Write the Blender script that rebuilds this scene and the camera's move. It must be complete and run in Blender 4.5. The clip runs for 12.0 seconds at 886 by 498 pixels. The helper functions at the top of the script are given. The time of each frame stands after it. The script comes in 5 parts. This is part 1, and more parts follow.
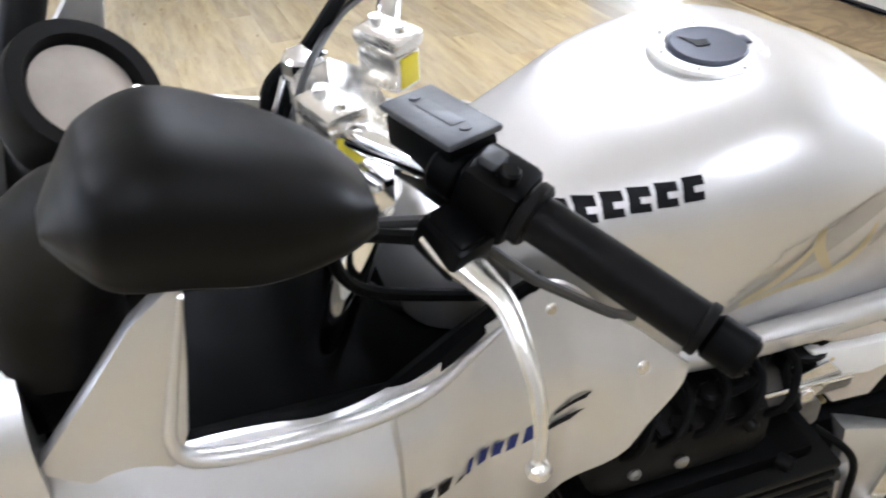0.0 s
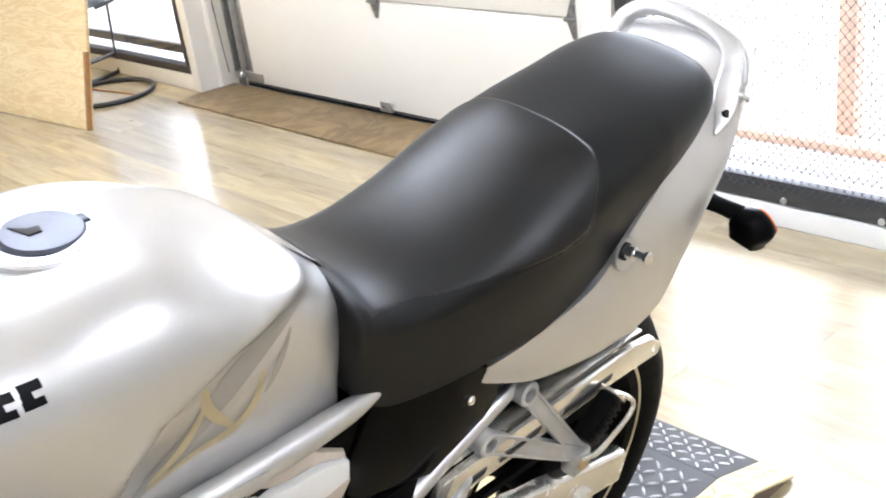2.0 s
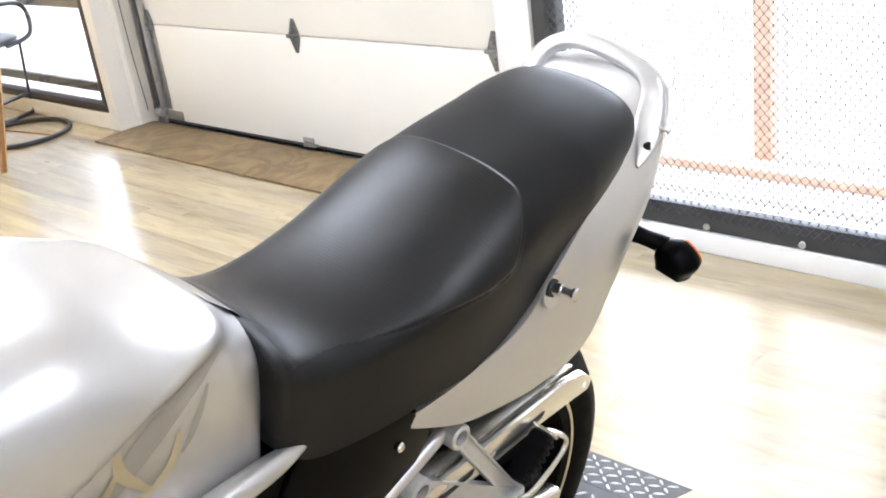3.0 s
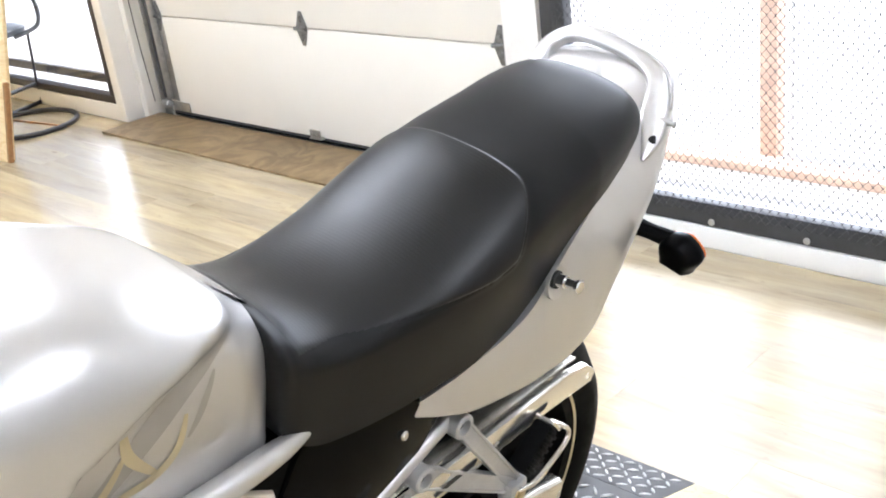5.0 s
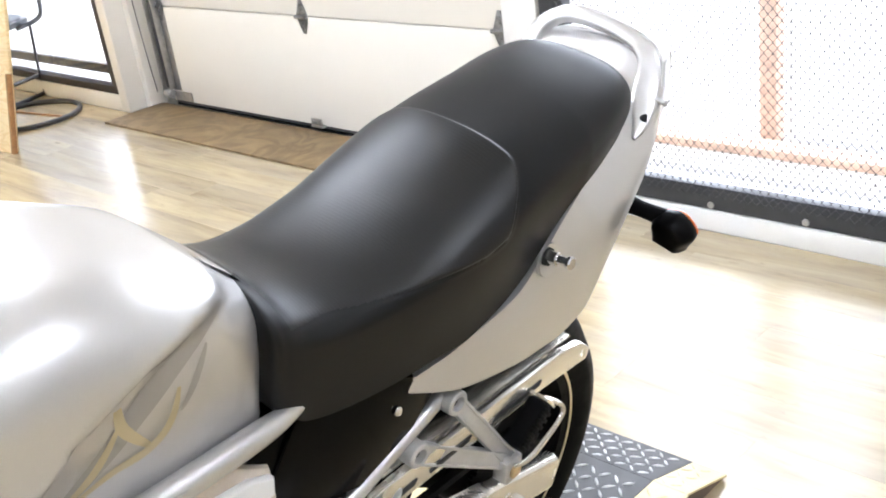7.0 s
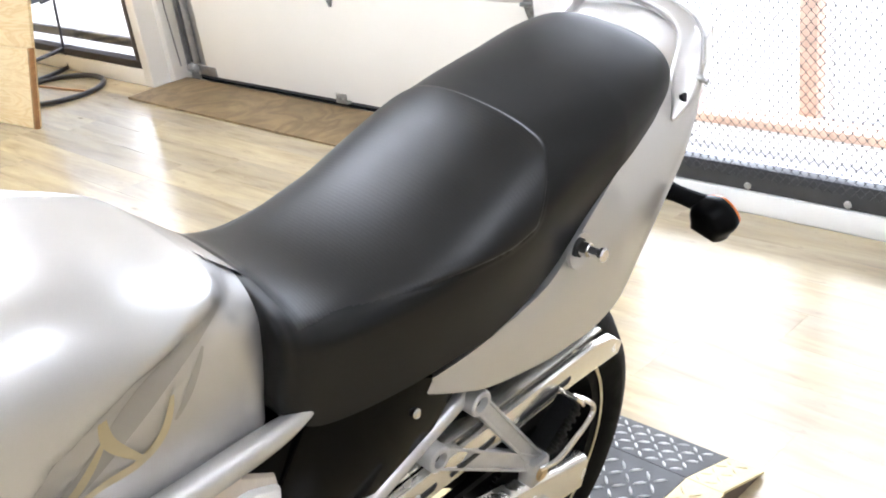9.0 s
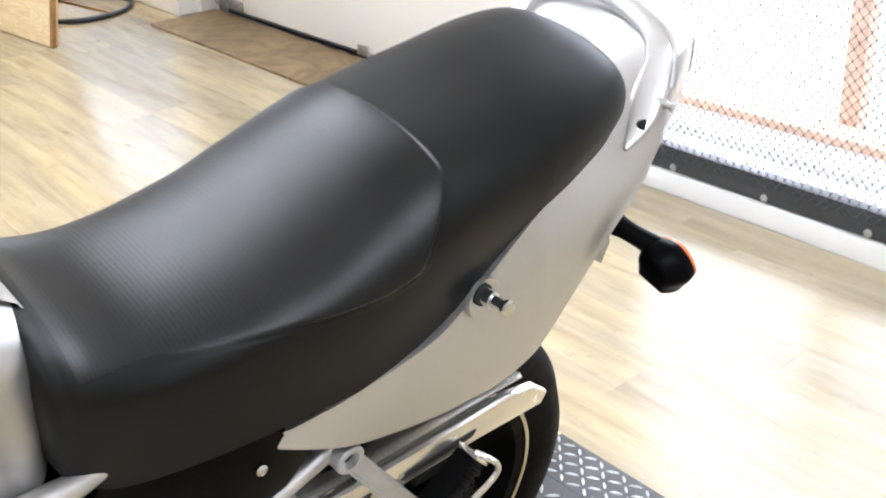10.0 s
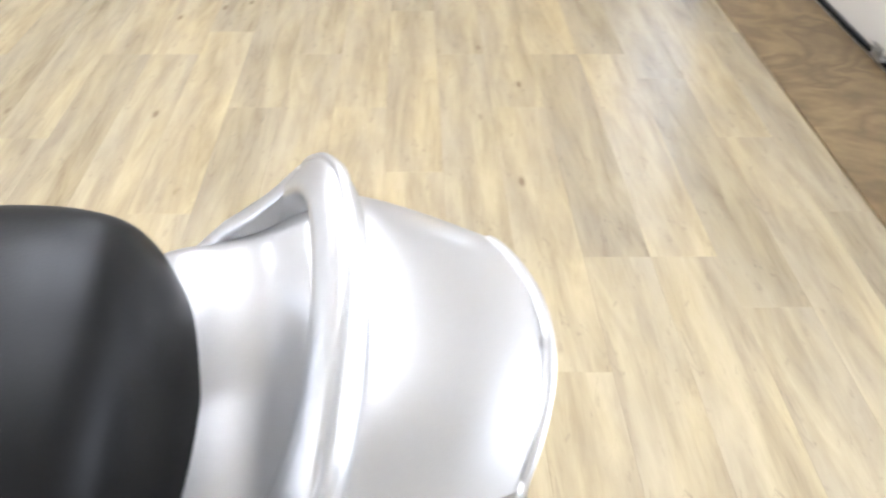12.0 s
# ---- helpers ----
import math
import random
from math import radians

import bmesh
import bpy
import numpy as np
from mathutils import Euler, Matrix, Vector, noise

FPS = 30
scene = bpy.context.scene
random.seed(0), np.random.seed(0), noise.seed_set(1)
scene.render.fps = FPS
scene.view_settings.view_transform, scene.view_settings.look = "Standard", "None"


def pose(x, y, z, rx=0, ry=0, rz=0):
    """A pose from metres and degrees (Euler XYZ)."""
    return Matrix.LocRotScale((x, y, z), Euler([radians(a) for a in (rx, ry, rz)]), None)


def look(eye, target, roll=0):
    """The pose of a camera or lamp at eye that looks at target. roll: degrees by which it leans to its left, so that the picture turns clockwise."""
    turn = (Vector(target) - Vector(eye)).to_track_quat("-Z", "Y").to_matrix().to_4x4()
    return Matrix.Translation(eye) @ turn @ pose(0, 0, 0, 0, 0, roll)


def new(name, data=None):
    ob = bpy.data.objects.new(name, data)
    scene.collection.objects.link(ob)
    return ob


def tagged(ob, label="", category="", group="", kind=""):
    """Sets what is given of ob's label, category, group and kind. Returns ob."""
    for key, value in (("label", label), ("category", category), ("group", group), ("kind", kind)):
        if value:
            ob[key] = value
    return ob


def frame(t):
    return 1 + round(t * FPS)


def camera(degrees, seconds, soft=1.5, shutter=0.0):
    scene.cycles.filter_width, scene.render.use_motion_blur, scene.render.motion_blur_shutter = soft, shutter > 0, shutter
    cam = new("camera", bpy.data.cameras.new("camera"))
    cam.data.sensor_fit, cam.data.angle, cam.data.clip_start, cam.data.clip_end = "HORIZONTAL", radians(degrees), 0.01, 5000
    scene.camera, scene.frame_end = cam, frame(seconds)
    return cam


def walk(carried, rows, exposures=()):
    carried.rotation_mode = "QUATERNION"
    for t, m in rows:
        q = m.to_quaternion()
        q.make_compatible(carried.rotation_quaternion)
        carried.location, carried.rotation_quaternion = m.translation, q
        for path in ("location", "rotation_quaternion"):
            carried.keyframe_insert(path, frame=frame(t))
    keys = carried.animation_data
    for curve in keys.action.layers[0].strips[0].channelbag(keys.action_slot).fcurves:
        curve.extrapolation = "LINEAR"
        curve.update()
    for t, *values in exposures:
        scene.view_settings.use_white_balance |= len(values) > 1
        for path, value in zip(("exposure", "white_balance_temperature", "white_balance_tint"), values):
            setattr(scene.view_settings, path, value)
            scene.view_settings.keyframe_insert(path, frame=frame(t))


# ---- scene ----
cam = camera(45.6, 12.0, soft=1.9, shutter=0.22)
PATH = [
    (0, (0.836, -0.541, 1.373), (-0.878, -0.077, 0.453), -5.7),
    (0.5, (0.868, -0.468, 1.379), (-0.803, 0.182, 0.493), -7.1),
    (1, (0.876, -0.411, 1.38), (-0.71, 0.45, 0.516), -7.6),
    (1.5, (0.888, -0.365, 1.382), (-0.605, 0.664, 0.538), -7.9),
    (2, (0.883, -0.331, 1.388), (-0.521, 0.836, 0.572), -7.8),
    (2.5, (0.873, -0.311, 1.39), (-0.476, 0.933, 0.594), -7.7),
    (3, (0.864, -0.303, 1.388), (-0.458, 0.979, 0.607), -7.8),
    (5, (0.871, -0.311, 1.387), (-0.456, 0.961, 0.598), -7.4),
    (5.5, (0.888, -0.308, 1.384), (-0.425, 0.974, 0.589), -7.7),
    (6, (0.892, -0.311, 1.382), (-0.427, 0.959, 0.578), -7.7),
    (6.5, (0.893, -0.315, 1.382), (-0.436, 0.951, 0.587), -7.7),
    (7, (0.897, -0.314, 1.377), (-0.435, 0.943, 0.572), -8.1),
    (7.5, (0.891, -0.301, 1.362), (-0.384, 0.983, 0.509), -8.0),
    (9.5, (0.821, -0.167, 1.353), (-0.596, 0.973, 0.522), -6.8),
    (9.7, (0.818, -0.074, 1.365), (-0.638, 1.034, 0.557), -4.7),
    (10, (0.793, 0.034, 1.338), (-0.6, 1.135, 0.417), -3.5),
    (10.1, (0.77, 0.069, 1.33), (-0.647, 1.132, 0.403), -5.2),
    (10.5, (0.62, 0.26, 1.347), (-0.798, 1.368, 0.474), -4.1),
    (10.9, (0.536, 0.454, 1.336), (-0.889, 1.527, 0.432), -5.1),
    (11, (0.529, 0.512, 1.329), (-0.972, 1.493, 0.442), -6.2),
    (11.3, (0.532, 0.708, 1.333), (-1.127, 1.371, 0.434), -4.8),
    (11.5, (0.49, 0.809, 1.312), (-1.199, 1.247, 0.334), -6.0),
    (11.7, (0.427, 0.901, 1.289), (-1.298, 1.200, 0.322), -3.8),
    (11.8, (0.396, 0.946, 1.278), (-1.322, 1.186, 0.282), -1.7),
    (11.9, (0.343, 0.994, 1.260), (-1.370, 1.148, 0.230), -0.3),
    (12, (0.309, 1.043, 1.268), (-1.386, 1.098, 0.207), 0.7),
]
walk(cam, [(t, look(eye, target, roll)) for t, eye, target, roll in PATH], ((0, 0.28, 5800, 14), (1.0, 0.44, 5900, 14), (2.5, 0.42, 5900, 14), (10.5, 0.34, 5900, 14), (11.2, 0.22, 5900, 14), (12, 0.15, 5900, 14)))

# ---- light ----
world = bpy.data.worlds.new("sky")
scene.world = world
world.use_nodes = True
wn = world.node_tree
sky = wn.nodes.new("ShaderNodeTexSky")
sky.sky_type, sky.sun_disc = "NISHITA", False
sky.sun_elevation, sky.sun_rotation = radians(53), radians(265)
wn.links.new(sky.outputs[0], wn.nodes["Background"].inputs[0])
wn.nodes["Background"].inputs[1].default_value = 0.15


def lamp(name, kind, m, energy, size=None, color=(1, 1, 1), angle=None):
    data = bpy.data.lights.new(name, kind)
    data.energy, data.color = energy, color
    if size:
        data.shape, data.size, data.size_y = "RECTANGLE", size[0], size[1]
    if angle:
        data.angle = radians(angle)
    ob = new(name, data)
    ob.matrix_world = m
    return ob


lamp("sun", "SUN", look((-6, -0.5, 8), (0, 0, 0)), 5.0, color=(1, 0.95, 0.87), angle=0.6)
# added fill lamp for an unseen opening assumed behind the camera
lamp("assumed_front_fill", "AREA", look((-1.2, -4.0, 1.7), (-1.2, 0, 1.0)), 48, (4.6, 2.0), (0.95, 0.98, 1))
# sky light in the upper part of the gate and of the side window
lamp("gate_daylight", "AREA", look((-0.69, 2.60, 1.52), (-0.69, 0, 1.2)), 15, (1.05, 1.0), (0.88, 0.95, 1))
lamp("window_daylight", "AREA", look((-5.36, 2.50, 1.45), (-5.36, 0, 1.1)), 18, (2.0, 1.1), (0.95, 0.98, 1))
scene.view_settings.exposure = 0.5

# ---- materials ----


def nodes_of(name):
    m = bpy.data.materials.new(name)
    m.use_nodes = True
    t = m.node_tree
    return m, t, t.nodes["Principled BSDF"]


def link(t, a, b):
    t.links.new(a, b)


def vec(t, stretch=(1, 1, 1), by_object=False):
    tc = t.nodes.new("ShaderNodeTexCoord")
    mp = t.nodes.new("ShaderNodeMapping")
    mp.inputs["Scale"].default_value = stretch
    link(t, tc.outputs["Object"], mp.inputs["Vector"])
    if by_object:
        info = t.nodes.new("ShaderNodeObjectInfo")
        mul = t.nodes.new("ShaderNodeMath")
        mul.operation = "MULTIPLY"
        mul.inputs[1].default_value = 37.0
        link(t, info.outputs["Random"], mul.inputs[0])
        link(t, mul.outputs[0], mp.inputs["Location"])
    return mp.outputs[0]


def noise_tex(t, v, scale, detail=4.0, rough=0.55, distort=0.0):
    n = t.nodes.new("ShaderNodeTexNoise")
    n.inputs["Scale"].default_value, n.inputs["Detail"].default_value = scale, detail
    n.inputs["Roughness"].default_value, n.inputs["Distortion"].default_value = rough, distort
    link(t, v, n.inputs["Vector"])
    return n.outputs["Fac"]


def ramp(t, fac, stops):
    r = t.nodes.new("ShaderNodeValToRGB")
    e = r.color_ramp.elements
    while len(e) < len(stops):
        e.new(0.5)
    for el, (pos, col) in zip(e, stops):
        el.position, el.color = pos, (*col, 1) if len(col) == 3 else col
    link(t, fac, r.inputs[0])
    return r.outputs[0]


def mixed(t, a, b, fac, kind="MIX"):
    n = t.nodes.new("ShaderNodeMix")
    n.data_type, n.blend_type = "RGBA", kind
    if isinstance(fac, float):
        n.inputs[0].default_value = fac
    else:
        link(t, fac, n.inputs[0])
    for s, i in ((a, 6), (b, 7)):
        if isinstance(s, tuple):
            n.inputs[i].default_value = (*s, 1)
        else:
            link(t, s, n.inputs[i])
    return n.outputs[2]


def bumped(t, p, height, strength, depth=0.002):
    b = t.nodes.new("ShaderNodeBump")
    b.inputs["Strength"].default_value, b.inputs["Distance"].default_value = strength, depth
    link(t, height, b.inputs["Height"])
    link(t, b.outputs[0], p.inputs["Normal"])


def ranged(t, fac, lo, hi):
    r = t.nodes.new("ShaderNodeMapRange")
    r.inputs[1].default_value, r.inputs[2].default_value = 0.3, 0.7
    r.inputs[3].default_value, r.inputs[4].default_value = lo, hi
    link(t, fac, r.inputs[0])
    return r.outputs[0]


def surface(name, base, rough=0.5, metal=0.0, vary=0.12, scale=12.0, fine=90.0, grain=0.1, depth=0.001, coat=0.0, spec=0.5, coat_rough=0.08):
    """A plain material with soft stains, fine grain and uneven gloss."""
    m, t, p = nodes_of(name)
    v = vec(t)
    big, small = noise_tex(t, v, scale), noise_tex(t, v, fine, 3)
    dark = tuple(c * (1 - vary) for c in base)
    light = tuple(min(1, c * (1 + vary * 0.6)) for c in base)
    col = ramp(t, big, [(0.3, dark), (0.7, light)])
    link(t, mixed(t, col, tuple(c * (1 - vary) for c in base), ranged(t, small, 0.0, 0.35)), p.inputs["Base Color"])
    link(t, ranged(t, big, max(0.02, rough * 0.8), min(1, rough * 1.2)), p.inputs["Roughness"])
    p.inputs["Metallic"].default_value = metal
    p.inputs["Coat Weight"].default_value, p.inputs["Coat Roughness"].default_value = coat, coat_rough
    p.inputs["Specular IOR Level"].default_value = spec
    if grain:
        bumped(t, p, small, grain, depth)
    return m


def plank_material(name, by_object):
    """Printed wood-look vinyl: long cream and grey streaks, darker grain lines, few knots, glossy wear."""
    m, t, p = nodes_of(name)
    if by_object:
        rnd = t.nodes.new("ShaderNodeObjectInfo").outputs["Random"]
    else:
        rnd = t.nodes.new("ShaderNodeNewGeometry").outputs["Random Per Island"]
    broad = noise_tex(t, vec(t, (1.5, 13.0, 1.0), by_object), 1.3, 4, 0.6, 0.5)
    streak = noise_tex(t, vec(t, (2.2, 19.0, 1.0), by_object), 1.2, 5, 0.68, 0.8)
    fine = noise_tex(t, vec(t, (11.0, 120.0, 1.0), by_object), 1.5, 3, 0.6)
    cloud = noise_tex(t, vec(t, (1.3, 3.2, 1.0)), 1.2, 3)
    col = ramp(t, broad, [(0.33, (0.335, 0.262, 0.155)), (0.64, (0.565, 0.465, 0.275))])
    col = mixed(t, col, (0.70, 0.60, 0.40), ranged(t, streak, 0.0, 0.40))
    dark = t.nodes.new("ShaderNodeMapRange")
    dark.inputs[1].default_value, dark.inputs[2].default_value = 0.36, 0.27
    dark.inputs[3].default_value, dark.inputs[4].default_value = 0.0, 0.5
    link(t, streak, dark.inputs[0])
    col = mixed(t, col, (0.30, 0.235, 0.15), dark.outputs[0])
    col = mixed(t, col, (0.36, 0.29, 0.19), ranged(t, fine, 0.0, 0.13))
    col = mixed(t, col, (0.43, 0.385, 0.32), ranged(t, cloud, -0.05, 0.42))
    scuff = noise_tex(t, vec(t, (3.0, 9.0, 1.0)), 4.0, 4, 0.7, 1.0)
    grey = t.nodes.new("ShaderNodeMapRange")
    grey.inputs[1].default_value, grey.inputs[2].default_value = 0.60, 0.74
    grey.inputs[3].default_value, grey.inputs[4].default_value = 0.0, 0.55
    link(t, scuff, grey.inputs[0])
    col = mixed(t, col, (0.27, 0.22, 0.16), grey.outputs[0])
    knot = t.nodes.new("ShaderNodeTexVoronoi")
    knot.inputs["Scale"].default_value = 1.0
    link(t, vec(t, (2.4, 7.5, 1.0), by_object), knot.inputs["Vector"])
    spot = t.nodes.new("ShaderNodeMapRange")
    spot.inputs[1].default_value, spot.inputs[2].default_value = 0.085, 0.03
    spot.inputs[3].default_value, spot.inputs[4].default_value = 0.0, 0.65
    link(t, knot.outputs["Distance"], spot.inputs[0])
    col = mixed(t, col, (0.20, 0.14, 0.085), spot.outputs[0])
    tone = ramp(t, rnd, [(0.0, (0.80, 0.79, 0.78)), (0.5, (0.93, 0.92, 0.90)), (1.0, (1.0, 0.97, 0.90))])
    col = mixed(t, col, tone, 1.0, "MULTIPLY")
    link(t, col, p.inputs["Base Color"])
    link(t, ranged(t, cloud, 0.17, 0.25), p.inputs["Roughness"])
    p.inputs["Specular IOR Level"].default_value = 0.55
    bumped(t, p, fine, 0.05, 0.0003)
    return m


def ply_material(name, light, dark, dirt):
    """Rotary-cut veneer: broad wandering grain, fine fibres, a few knots and dirt."""
    m, t, p = nodes_of(name)
    broad = noise_tex(t, vec(t, (1.0, 1.0, 5.5)), 2.2, 3, 0.55, 1.2)
    bands = t.nodes.new("ShaderNodeMath")
    bands.operation = "PINGPONG"
    bands.inputs[1].default_value = 0.07
    link(t, broad, bands.inputs[0])
    col = ramp(t, bands.outputs[0], [(0.0, dark), (0.06, light)])
    col = mixed(t, col, light, ranged(t, broad, 0.45, 0.1))
    fine = noise_tex(t, vec(t, (4, 4, 70)), 6.0, 3)
    col = mixed(t, col, tuple(c * 0.8 for c in dark), ranged(t, fine, 0.0, 0.22))
    knot = t.nodes.new("ShaderNodeTexVoronoi")
    knot.inputs["Scale"].default_value = 1.0
    link(t, vec(t, (2.2, 2.2, 4.5)), knot.inputs["Vector"])
    spot = t.nodes.new("ShaderNodeMapRange")
    spot.inputs[1].default_value, spot.inputs[2].default_value = 0.09, 0.03
    spot.inputs[3].default_value, spot.inputs[4].default_value = 0.0, 0.6
    link(t, knot.outputs["Distance"], spot.inputs[0])
    col = mixed(t, col, tuple(c * 0.5 for c in dark), spot.outputs[0])
    stain = noise_tex(t, vec(t), 3.2, 5, 0.65)
    col = mixed(t, col, tuple(c * 0.35 for c in dark), ranged(t, stain, -0.25 * dirt, dirt))
    link(t, col, p.inputs["Base Color"])
    p.inputs["Roughness"].default_value = 0.5
    bumped(t, p, fine, 0.15, 0.0008)
    return m


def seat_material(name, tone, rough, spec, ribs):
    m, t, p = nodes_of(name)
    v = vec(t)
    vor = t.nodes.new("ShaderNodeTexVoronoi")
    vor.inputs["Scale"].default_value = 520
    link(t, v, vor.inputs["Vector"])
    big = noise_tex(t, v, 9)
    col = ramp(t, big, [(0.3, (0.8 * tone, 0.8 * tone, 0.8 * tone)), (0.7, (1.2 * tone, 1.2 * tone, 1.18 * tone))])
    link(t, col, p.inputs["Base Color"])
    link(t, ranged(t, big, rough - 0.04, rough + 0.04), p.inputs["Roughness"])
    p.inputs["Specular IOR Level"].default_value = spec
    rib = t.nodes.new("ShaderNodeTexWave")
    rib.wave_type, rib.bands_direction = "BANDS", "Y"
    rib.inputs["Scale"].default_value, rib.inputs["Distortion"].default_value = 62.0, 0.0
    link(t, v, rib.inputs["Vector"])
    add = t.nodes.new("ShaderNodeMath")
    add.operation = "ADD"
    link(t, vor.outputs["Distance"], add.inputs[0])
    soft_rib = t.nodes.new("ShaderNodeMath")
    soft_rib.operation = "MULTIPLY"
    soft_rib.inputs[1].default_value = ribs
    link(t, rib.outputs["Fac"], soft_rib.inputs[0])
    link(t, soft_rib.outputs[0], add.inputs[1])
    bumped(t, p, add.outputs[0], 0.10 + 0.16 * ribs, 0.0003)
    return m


def silver_material():
    """Metallic silver paint under clear lacquer."""
    m, t, p = nodes_of("silver_paint")
    v = vec(t)
    flake = t.nodes.new("ShaderNodeTexVoronoi")
    flake.inputs["Scale"].default_value = 2600
    link(t, v, flake.inputs["Vector"])
    soft = noise_tex(t, v, 3)
    col = ramp(t, soft, [(0.3, (0.55, 0.54, 0.53)), (0.7, (0.60, 0.59, 0.578))])
    link(t, mixed(t, col, (0.76, 0.75, 0.73), ranged(t, flake.outputs["Distance"], 0.0, 0.25)), p.inputs["Base Color"])
    p.inputs["Metallic"].default_value, p.inputs["Roughness"].default_value = 0.78, 0.40
    p.inputs["Coat Weight"].default_value, p.inputs["Coat Roughness"].default_value = 0.75, 0.045
    return m


def emitter(name, color, strength):
    m, t, p = nodes_of(name)
    p.inputs["Base Color"].default_value = (0.8, 0.8, 0.8, 1)
    p.inputs["Emission Color"].default_value = (*color, 1)
    p.inputs["Emission Strength"].default_value = strength
    return m


def glass_material(name, tint, rough=0.02):
    m, t, p = nodes_of(name)
    p.inputs["Base Color"].default_value = (*tint, 1)
    p.inputs["Transmission Weight"].default_value, p.inputs["Roughness"].default_value = 1.0, rough
    p.inputs["IOR"].default_value = 1.45
    return m


SILVER = silver_material()
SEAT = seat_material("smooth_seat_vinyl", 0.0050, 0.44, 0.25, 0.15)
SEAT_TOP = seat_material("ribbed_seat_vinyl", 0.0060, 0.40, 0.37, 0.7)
PLANK, PLANK_REST = plank_material("vinyl_plank", True), plank_material("vinyl_plank_rest", False)
PLY = ply_material("pine_plywood", (0.84, 0.68, 0.41), (0.70, 0.49, 0.23), 0.02)
MAT_PLY = ply_material("dirty_plywood", (0.32, 0.225, 0.11), (0.17, 0.11, 0.05), 0.5)
PLY_EDGE = surface("plywood_edge", (0.38, 0.19, 0.07), 0.6, vary=0.3, scale=40)
WALL = surface("cream_wall_paint", (0.80, 0.765, 0.70), 0.6, vary=0.05, scale=3, fine=160, grain=0.08)
DOOR_PAINT = surface("cream_door_paint", (0.76, 0.725, 0.65), 0.42, vary=0.04, scale=2, fine=220, grain=0.12)
WHITE = surface("white_paint", (0.80, 0.79, 0.76), 0.45, vary=0.06, scale=6, fine=120, grain=0.08)
# grey picked to tune the bounce light on the bike's left side
UNSEEN_WALL_GREY = surface("unseen_wall_grey", (0.45, 0.445, 0.435), 0.6, vary=0.06, scale=3)
CEIL = surface("ceiling_white", (0.78, 0.77, 0.74), 0.8, vary=0.04, scale=3)
BLACK_FRAME = surface("charcoal_frame_paint", (0.045, 0.047, 0.05), 0.42, vary=0.25, scale=18)
BRONZE = surface("bronze_aluminium", (0.07, 0.06, 0.055), 0.38, metal=0.5, vary=0.2)
HINGE = surface("dull_hinge_steel", (0.30, 0.30, 0.295), 0.42, metal=0.8, vary=0.35, scale=60)
GALV = surface("galvanised_steel", (0.50, 0.50, 0.49), 0.38, metal=0.9, vary=0.25, scale=25)
RUBBER = surface("black_rubber", (0.004, 0.004, 0.004), 0.6, vary=0.25, scale=30, grain=0.2, spec=0.07)
BLACK = surface("black_plastic", (0.002, 0.002, 0.0021), 0.36, vary=0.2, scale=20, grain=0.06, spec=0.06)
SATIN = surface("satin_black_shell", (0.0040, 0.0036, 0.0033), 0.44, vary=0.15, scale=14, grain=0.05, spec=0.09)
ENGINE = surface("black_engine_paint", (0.0025, 0.0025, 0.0026), 0.5, vary=0.5, scale=35, grain=0.3, spec=0.05)
ENGINE_GREY = surface("worn_engine_paint", (0.006, 0.0058, 0.0056), 0.42, metal=0.0, spec=0.10, vary=0.5, scale=45, grain=0.4)
DARK_PLASTIC = surface("matt_dark_plastic", (0.0025, 0.0025, 0.0026), 0.62, vary=0.2, scale=20, grain=0.1, spec=0.05)
GLOSS_BLACK = surface("gloss_black_plastic", (0.0012, 0.0012, 0.0012), 0.12, vary=0.1, scale=10, grain=0, spec=0.08)
CREAM = surface("cream_cover_paint", (0.66, 0.58, 0.48), 0.35, vary=0.12, scale=25, coat=0.5)
DULL_ALLOY = surface("dull_cast_alloy", (0.20, 0.19, 0.178), 0.42, metal=0.6, vary=0.35, scale=50, grain=0.4)
ALLOY = surface("cast_alloy", (0.56, 0.555, 0.545), 0.40, metal=0.55, vary=0.15, scale=25, fine=160, grain=0.2)
BRUSHED = surface("polished_alloy", (0.80, 0.77, 0.71), 0.24, metal=0.85, vary=0.12, scale=20)
CHROME = surface("chrome", (0.85, 0.85, 0.86), 0.08, metal=1.0, vary=0.05, scale=10, grain=0)
GUARD = surface("satin_guard_alloy", (0.84, 0.81, 0.745), 0.24, metal=0.85, vary=0.10, scale=16, fine=140, grain=0.1)
# clear lens with its tan reflection put into the base colour
LENS_REFLECTION = surface("lens_tan_reflection", (0.34, 0.30, 0.265), 0.12, vary=0.15, scale=25, grain=0, spec=0.6)
BRASS_BOLT = surface("passivated_bolt", (0.60, 0.47, 0.28), 0.38, metal=0.9, vary=0.25, scale=60)
GREY_LID = surface("grey_reservoir_lid", (0.075, 0.078, 0.085), 0.42, metal=0.3, vary=0.3, scale=60, grain=0.4)
CAP = surface("grey_filler_cap", (0.060, 0.066, 0.088), 0.36, metal=0.4, vary=0.15, scale=40)
DARK_HOLE = surface("dark_recess", (0.01, 0.01, 0.01), 0.7, vary=0.1)
RED = surface("red_switch", (0.55, 0.03, 0.03), 0.4, vary=0.1)
AMBER = surface("amber_lens", (0.80, 0.16, 0.02), 0.15, vary=0.1, spec=0.6)
YELLOW_TAG = surface("yellow_sticker", (0.72, 0.60, 0.03), 0.45, vary=0.12)
YELLOW = surface("yellow_deck_paint", (0.74, 0.61, 0.33), 0.45, vary=0.18, scale=14)
TREAD = surface("tread_plate_steel", (0.050, 0.050, 0.050), 0.52, metal=0.25, vary=0.25, scale=20)
